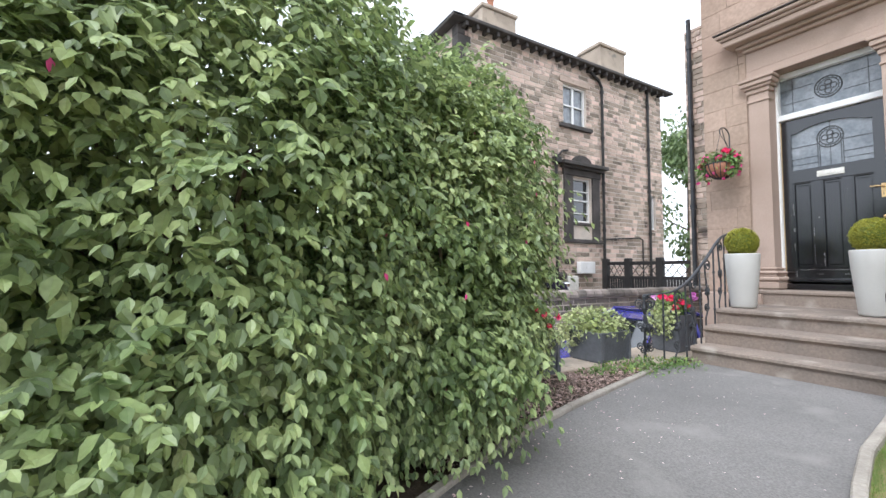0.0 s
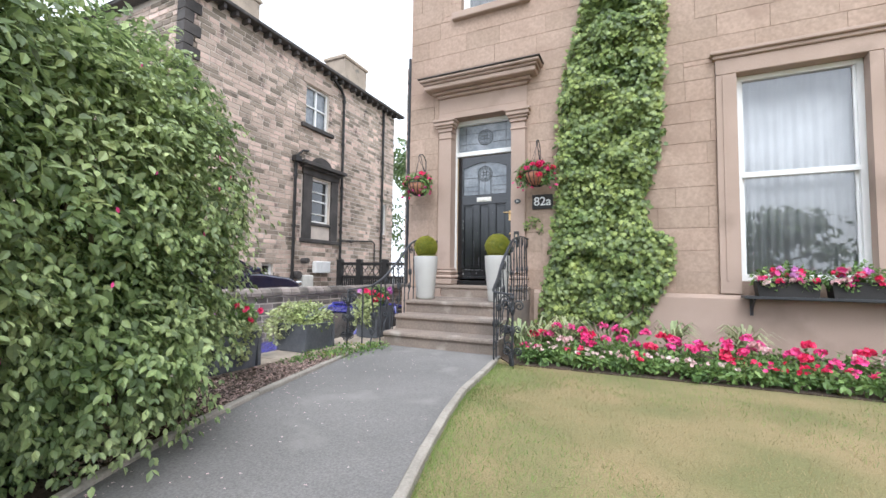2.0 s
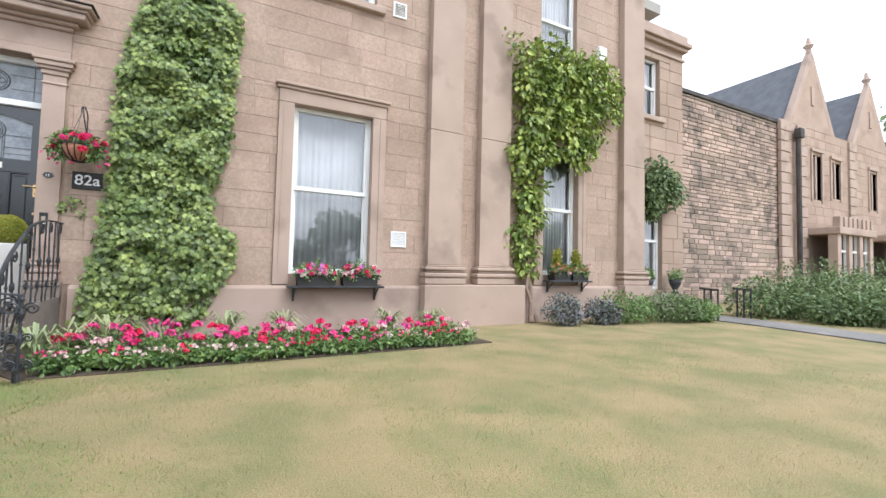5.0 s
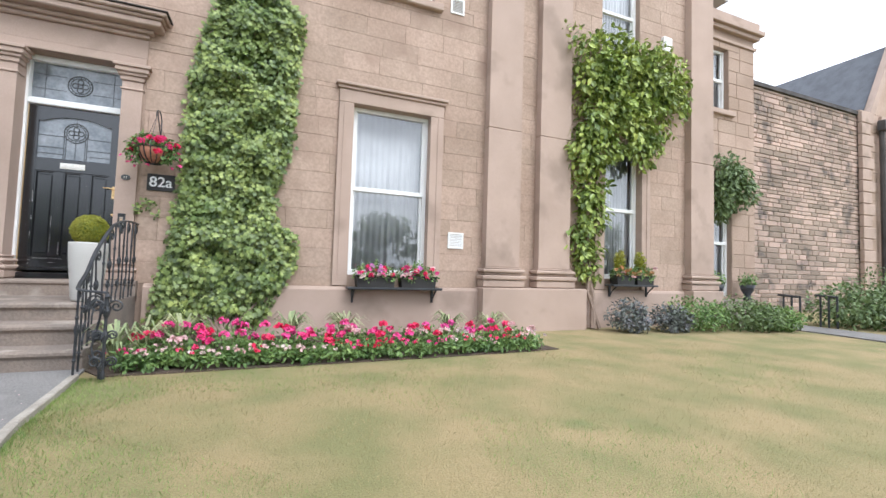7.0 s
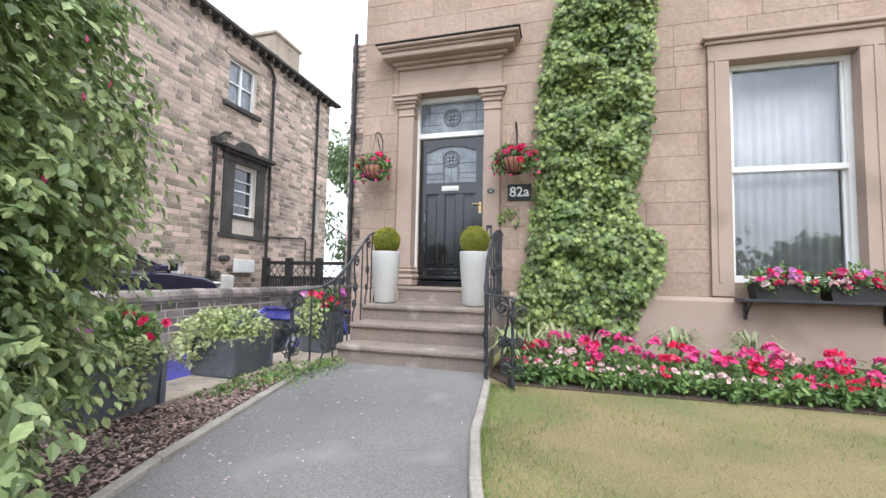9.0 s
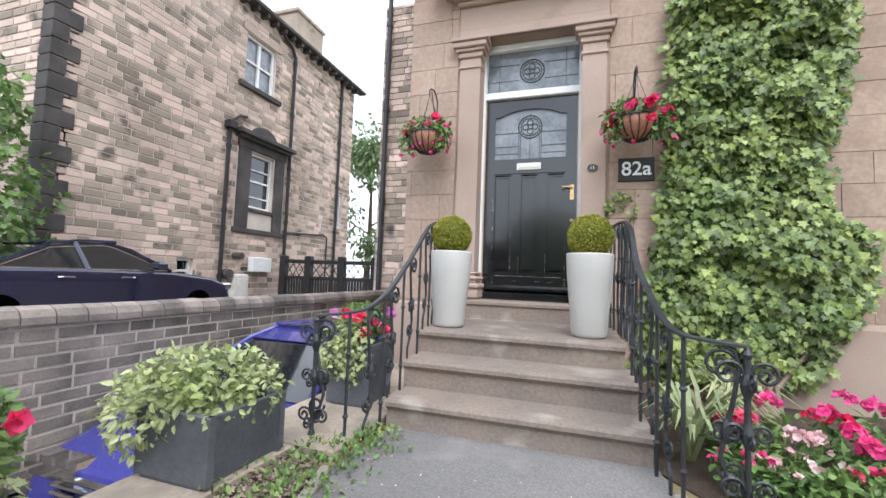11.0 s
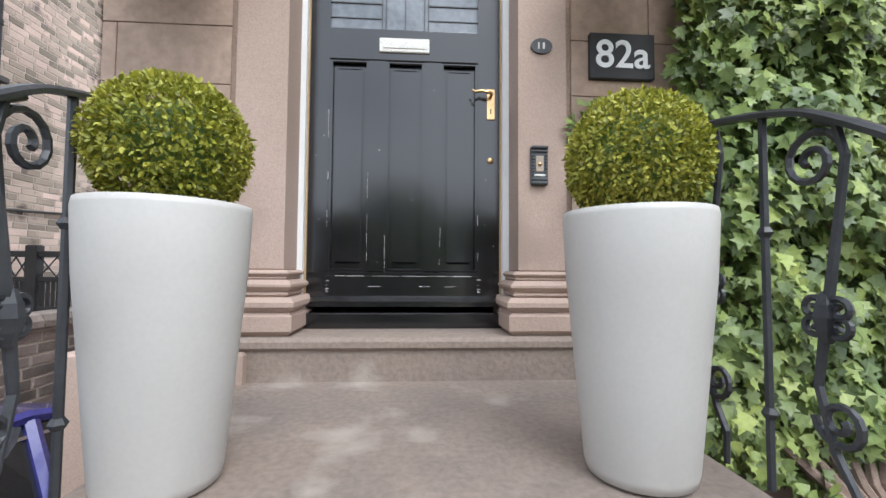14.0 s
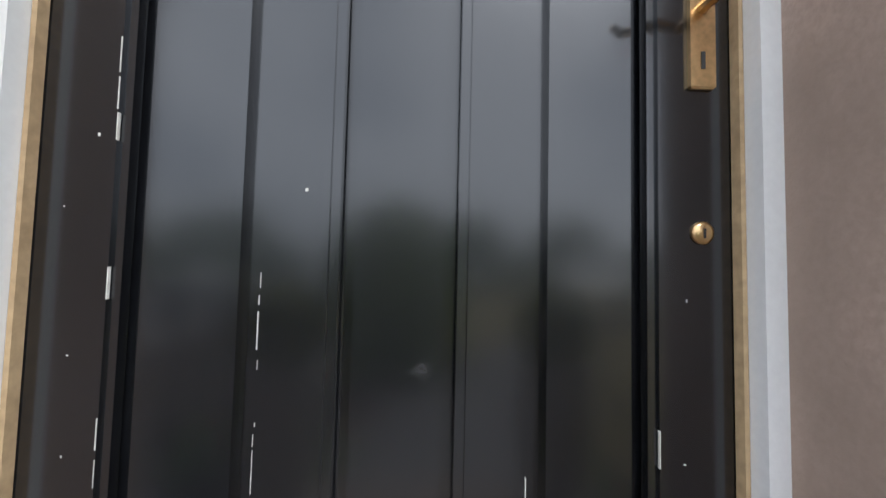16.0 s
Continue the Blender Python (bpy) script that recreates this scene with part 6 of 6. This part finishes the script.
shrub(9.8, 5.2, 0.75, 0.6, FARLEAF, "spreading green shrub by the pilaster", 2200)
shrub(10.45, 5.0, 0.45, 0.45, BEDLEAF, "spreading green shrub beside the side path")
for x, y, r, h in ((13.2, 5.0, 1.0, 0.9), (14.6, 4.3, 1.2, 1.1), (14.2, 2.8, 1.1, 0.8), (16.4, 3.4, 1.4, 1.3), (16.6, 5.4, 1.5, 1.5), (13.4, 3.6, 0.8, 0.6), (19.0, 4.2, 1.6, 1.6)):
    shrub(x, y, r, h, FARLEAF, "dense green garden shrub beyond the side path", 2600, 0.1)

# side steps and rails of the second entrance
ss = setting(new("steps_side"), "short flight of stone steps to the second entrance", "steps")
for i in range(3):
    Build().box(10.2, 11.7, 5.55 + 0.28 * i, WY, G - 0.1, 0.10 + 0.17 * i, 0.02).ob("step", STEPSTONE, ss)
for x in (11.0, 12.3):
    rp = root("iron_railing", "short dark iron railing beside the side path", "railing", "side railings")
    b = Build().tube([(x, 5.25, 0.62), (x, 4.85, 0.60)], 0.025, 6)
    for i in range(3):
        b.tube([(x, 4.85 + 0.15 * i, G), (x, 4.85 + 0.15 * i, 0.62)], 0.02, 6)
    b.ob("bars", IRON, rp)
for x in (10.3, 11.35):
    up = root("urn", "small dark urn with a plant by the side entrance", "urn", "urns by the side entrance")
    Build().lathe(x, 6.1, [(0.08, 0.44), (0.1, 0.47), (0.05, 0.52), (0.13, 0.68), (0.16, 0.8), (0.13, 0.8), (0.03, 0.76)], 14).ob("bowl", IRON, up, True)
    blob_leaves("leaves", "oval", [((x, 6.1, 0.9), (0.18, 0.18, 0.16))], 260, 0.07, BEDLEAF, up, shell=0.8)

# planters on the ledge
def trough(x, y, w, l, h, label):
    p = root("planter", label, "planter", "grey planters on the ledge")
    z = G + 0.036
    b = Build().prism([(-w / 2 + 0.04, 0), (w / 2 - 0.04, 0), (w / 2, h), (w / 2 - 0.03, h), (w / 2 - 0.04, h - 0.05), (-w / 2 + 0.04, h - 0.05), (-w / 2 + 0.03, h), (-w / 2, h)], -l / 2, l / 2, 1)
    b.box(-w / 2 + 0.005, w / 2 - 0.005, -l / 2 - 0.006, -l / 2 + 0.03, 0.01, h, 0.005).box(-w / 2 + 0.005, w / 2 - 0.005, l / 2 - 0.03, l / 2 + 0.006, 0.01, h, 0.005)
    b.ob("trough", LEADPLANTER, p)
    p.location = (x, y, z)
    return p
t1 = trough(-2.46, 2.33, 0.42, 0.46, 0.32, "grey planter overflowing with petunias and trailing ivy")
blob_leaves("leaves", "oval", [((-0.05, 0.12, 0.44), (0.22, 0.2, 0.17))], 1600, 0.045, BEDLEAF, t1, shell=0.5, droop=0.0, lump=0.15)
blob_leaves("ivy", "ivy", [((0.08, 0.0, 0.36), (0.24, 0.28, 0.08)), ((0.19, 0.02, 0.22), (0.07, 0.12, 0.2)), ((0.12, -0.25, 0.26), (0.08, 0.05, 0.14))], 1200, 0.036, VARLEAF, t1, shell=0.9, droop=0.7, lump=0.4, lump_scale=6)
blooms("petunia", np.c_[RNG.uniform(-0.2, 0.08, 20), RNG.uniform(-0.3, -0.06, 20), RNG.uniform(0.42, 0.58, 20)], 3, 0.02, 0.085, MAUVEPETAL, t1)
blooms("red_flower", [(0.16, 0.1, 0.52), (0.2, 0.2, 0.5), (0.17, 0.12, 0.42), (0.1, 0.05, 0.55)], 5, 0.02, 0.06, REDPETAL, t1)
t2 = trough(-2.54, 3.45, 0.42, 0.46, 0.30, "grey planter with bushy variegated foliage")
blob_leaves("leaves", "oval", [((-0.05, 0, 0.36), (0.3, 0.32, 0.17)), ((-0.2, -0.15, 0.28), (0.2, 0.2, 0.18))], 1900, 0.05, VARLEAF, t2, shell=0.6, droop=0.3, lump=0.35, lump_scale=5)
t3 = trough(-2.42, 4.62, 0.34, 0.34, 0.42, "dark planter with red petunias behind the railing")
blob_leaves("leaves", "oval", [((-0.05, 0.1, 0.55), (0.2, 0.16, 0.14))], 700, 0.05, BEDLEAF, t3, shell=0.6, droop=0.1, lump=0.3)
blob_leaves("ivy", "ivy", [((0.0, -0.2, 0.35), (0.2, 0.1, 0.25)), ((-0.18, -0.1, 0.3), (0.1, 0.16, 0.25))], 1000, 0.038, VARLEAF, t3, shell=0.9, droop=0.7, lump=0.4)
blooms("red_flower", [(0.05, -0.12, 0.6), (0.12, -0.05, 0.56), (0.16, 0.05, 0.5), (-0.05, -0.15, 0.62), (0.1, -0.14, 0.5)], 6, 0.025, 0.07, REDPETAL, t3)
blooms("pale_flower", [(-0.15, -0.15, 0.62), (0.17, 0.12, 0.6), (0.2, 0.05, 0.64), (-0.2, 0, 0.58)], 5, 0.025, 0.06, MAUVEPETAL, t3)
# weeds creeping over the kerb by the railing
weeds = root("weeds", "low green weeds with small yellow flowers by the kerb", "weeds")
blob_leaves("leaves", "oval", [((-2.12, 3.5, G), (0.3, 0.5, 0.09)), ((-2.0, 4.0, G), (0.2, 0.3, 0.07)), ((-2.2, 3.0, G), (0.12, 0.25, 0.06))], 2200, 0.035, BEDLEAF, weeds, shell=0.9, droop=-0.2, lump=0.4, lump_scale=6, keep=lambda p: p[:, 2] > G)
blooms("flower", np.c_[-2.05 + RNG.normal(size=26) * 0.13, RNG.uniform(3.1, 4.0, 26), np.full(26, G + 0.08)], 2, 0.008, 0.016, BOXLEAF, weeds)

# lawn blades
def blades(name, count, test, mat, hmin, hmax):
    y = RNG.uniform(-0.6, 4.3, count)
    left = np.interp(y, [p[1] for p in reversed(KERB_R)], [p[0] for p in reversed(KERB_R)]) + 0.04
    x = left + (7.5 - left) * RNG.random(count) ** 2.0
    v = np.array([noise.noise(Vector((a * 0.75, b * 0.75, 0.3))) for a, b in zip(x, y)]) + np.where(y < 2.3, 0.46, 0.12) - np.where(y < 2.3, 0.7, 0.38) * np.minimum(1, (x - left) / 0.8)
    ok = test(v) & ~((y > 4.02 + 0.04 * x) & (x < 4.6))
    x, y = x[ok], y[ok]
    k = len(x)
    up = np.c_[RNG.normal(size=k) * 1.1, RNG.normal(size=k) * 1.1, np.ones(k)]
    tagged(scatter(name, "blade", np.c_[x, y, np.full(k, G - 0.022)], up, RNG.normal(size=(k, 3)) * 0.3 + (0, 0, 1), RNG.uniform(hmin, hmax, k), mat), "short mown grass blades on the lawn", "grass")
blades("dry_grass", 70000, lambda v: v < 0.08, BLADE, 0.024, 0.042)
blades("green_grass", 60000, lambda v: v > -0.06, BLADEGREEN, 0.026, 0.048)

# far trees
def tree(x, y, h, r, mat, label, n=2600, size=0.35, z=ND):
    t = root("tree", label, "tree", "far trees")
    b = Build().tube([(x, y, z - 0.2), (x + 0.1, y, z + h * 0.4), (x, y + 0.1, z + h * 0.9)], [0.05 * r + 0.1, 0.03 * r + 0.06, 0.03], 8)
    bl = []
    for i in range(9):
        a, f = random.uniform(0, 6.28), random.uniform(0.25, 0.95)
        q = r * (1.15 - 0.75 * f) * random.uniform(0.5, 1)
        c = (x + q * math.cos(a), y + q * math.sin(a), z + h * f)
        b.tube([(x, y, z + h * f * 0.75), c], [0.07, 0.02], 5)
        bl.append((c, (r * random.uniform(0.35, 0.6), r * random.uniform(0.35, 0.6), h * random.uniform(0.1, 0.18))))
    b.ob("trunk", STEM, t)
    blob_leaves("leaves", "oval", bl, n, size, mat, t, shell=0.9, droop=0.9, lump=0.5, lump_scale=0.8)
tree(-11.5, 24, 11, 3.0, FARLEAF, "tall drooping birch tree behind the houses", 4200)
tree(-14.5, 27, 10, 3.2, FARLEAF, "tall drooping birch tree behind the houses", 3200)
tree(-8.5, 21, 5, 1.8, BEDLEAF, "leafy green tree beyond the gate", 2400, 0.25)
tree(46, 12, 15, 4.5, FARLEAF, "tall dark tree beyond the far house", 3800, 0.5)
# unseen row added behind the camera: gives door and windows dark low reflections
for i in range(9):
    tree(-26 + i * 7.2, -21 - 3 * (i % 2), 4.6 + 0.8 * (i % 3), 3.6, FARLEAF, "unseen broad tree added behind the camera to darken reflections", 1500, 0.6)
vine = root("creeper", "dark creeper beside the neighbouring house corner", "creeper")
blob_leaves("leaves", "ivy", [((-9.9, 5.4, 1.4), (0.9, 1.2, 1.7)), ((-10.2, 4.3, 1.0), (1.0, 1.2, 1.4)), ((-10.4, 5.8, 3.4), (0.6, 0.7, 0.8))], 4200, 0.16, BEDLEAF, vine, shell=0.6, lump=0.4)

# ---- stones, bricks and blocks ----
skip = [DOOR, (-2.2, -0.65, 0.0, 3.84), (WIN1[0] - 0.22, WIN1[1] + 0.22, PLINTH, WIN1[3] + 0.2), (WIN2[0] - 0.22, WIN2[1] + 0.22, PLINTH, WIN2[3] + 0.2), UP0, UP1, UP2]
stonework(wall_front, coursing(-2.76, 10.1, PLINTH, 8.6, 0.285, 0.72, skip), 0.009, 0.004, 0.002, front, lambda q: (q[0] + 0.9) ** 2 + 1.2 * (q[2] - 1.6) ** 2, ASHLAR, ASHLAR_FAR, "ashlar_block")
stonework(wall_wing, coursing(10.1, 12.1, 0.2, 6.7, 0.32, 0.6, wing_holes), 0.014, 0.008, 0.006, wfront, lambda q: q[2], ASHLAR, ASHLAR_FAR, "ashlar_block", 0)
nskip = nholes + [(11.4, 13.5, 1.95, 5.0)]
stonework(wall_n, coursing(6.8, 17.7, ND, 8.7, 0.165, 0.40, nskip, 0.4), 0.014, 0.03, 0.005, nface, lambda q: (q[0] - 9) ** 2 + (q[2] - 2) ** 2, BRICK, BRICK, "gritstone_brick", 0)
stonework(wall_nf, coursing(-22, NX, ND, 8.7, 0.165, 0.4, [], 0.35), 0.022, 0.034, 0.008, nfront, lambda q: q[2], BRICK, BRICK, "gritstone_brick", 0)
qs = Build()
for i in range(27):
    w = 0.5 if i % 2 else 0.28
    qs.box(NX - 0.3, NX + 0.045, 6.755, 6.755 + w, ND + 0.335 * i, ND + 0.335 * i + 0.32, 0.012)
setting(qs.ob("quoins_neighbour", DARKSTONE), "sooty corner stones of the neighbouring house", "quoins")
stonework(wall_rear, coursing(-4.87, -2.77, LOW, 6.5, 0.13, 0.3, [], 0.3), 0.025, 0.018, 0.006, rear_face, lambda q: q[2], BRICK, BRICK, "gritstone_brick", 0)
stonework(wall_b, coursing(-6, 9.44, LOW, BT - 0.01, 0.094, 0.27, [], 0.25), 0.007, 0.02, 0.003, bface, lambda q: (q[0] - 4.6) ** 2 + 6 * (q[2] - 0.3) ** 2, WALLBRICK, WALLBRICK_FAR, "wall_brick", 300)
coping = setting(new("coping_boundary"), "rounded dark stone coping on the boundary wall", "coping")
cmesh = Build().prism([(-0.16, 0), (0.05, 0), (0.05, 0.05), (0.02, 0.1), (-0.055, 0.125), (-0.13, 0.1), (-0.16, 0.05)][::-1], 0, 0.19, 1).mesh("coping_stone", WALLBRICK)
for i in range(77):
    o = new("coping_stone", cmesh)
    o.location = (BX, -6 + i * 0.2, BT - 0.005 + random.uniform(-0.004, 0.004))
    o.rotation_euler = (0, random.uniform(-0.02, 0.02), 0)
    o.parent = coping
stonework(wall_r, coursing(12.6, 20.4, G, 6.95, 0.15, 0.48, [], 0.7), 0.04, 0.022, 0.012, rface, lambda q: q[2], RUBBLE, RUBBLE, "rubble_stone", 0)
stonework(wall_rf, coursing(20.4, 33, G, 7.2, 0.36, 0.75, RH + [(22.3, 25.7, G, 3.0), (27.9, 31.3, G, 3.0)], 0.2), 0.015, 0.01, 0.006, lambda u, o, z: (u, RY - 0.1 - o, z), lambda q: q[2], ASHLAR, ASHLAR_FAR, "ashlar_block", 0)
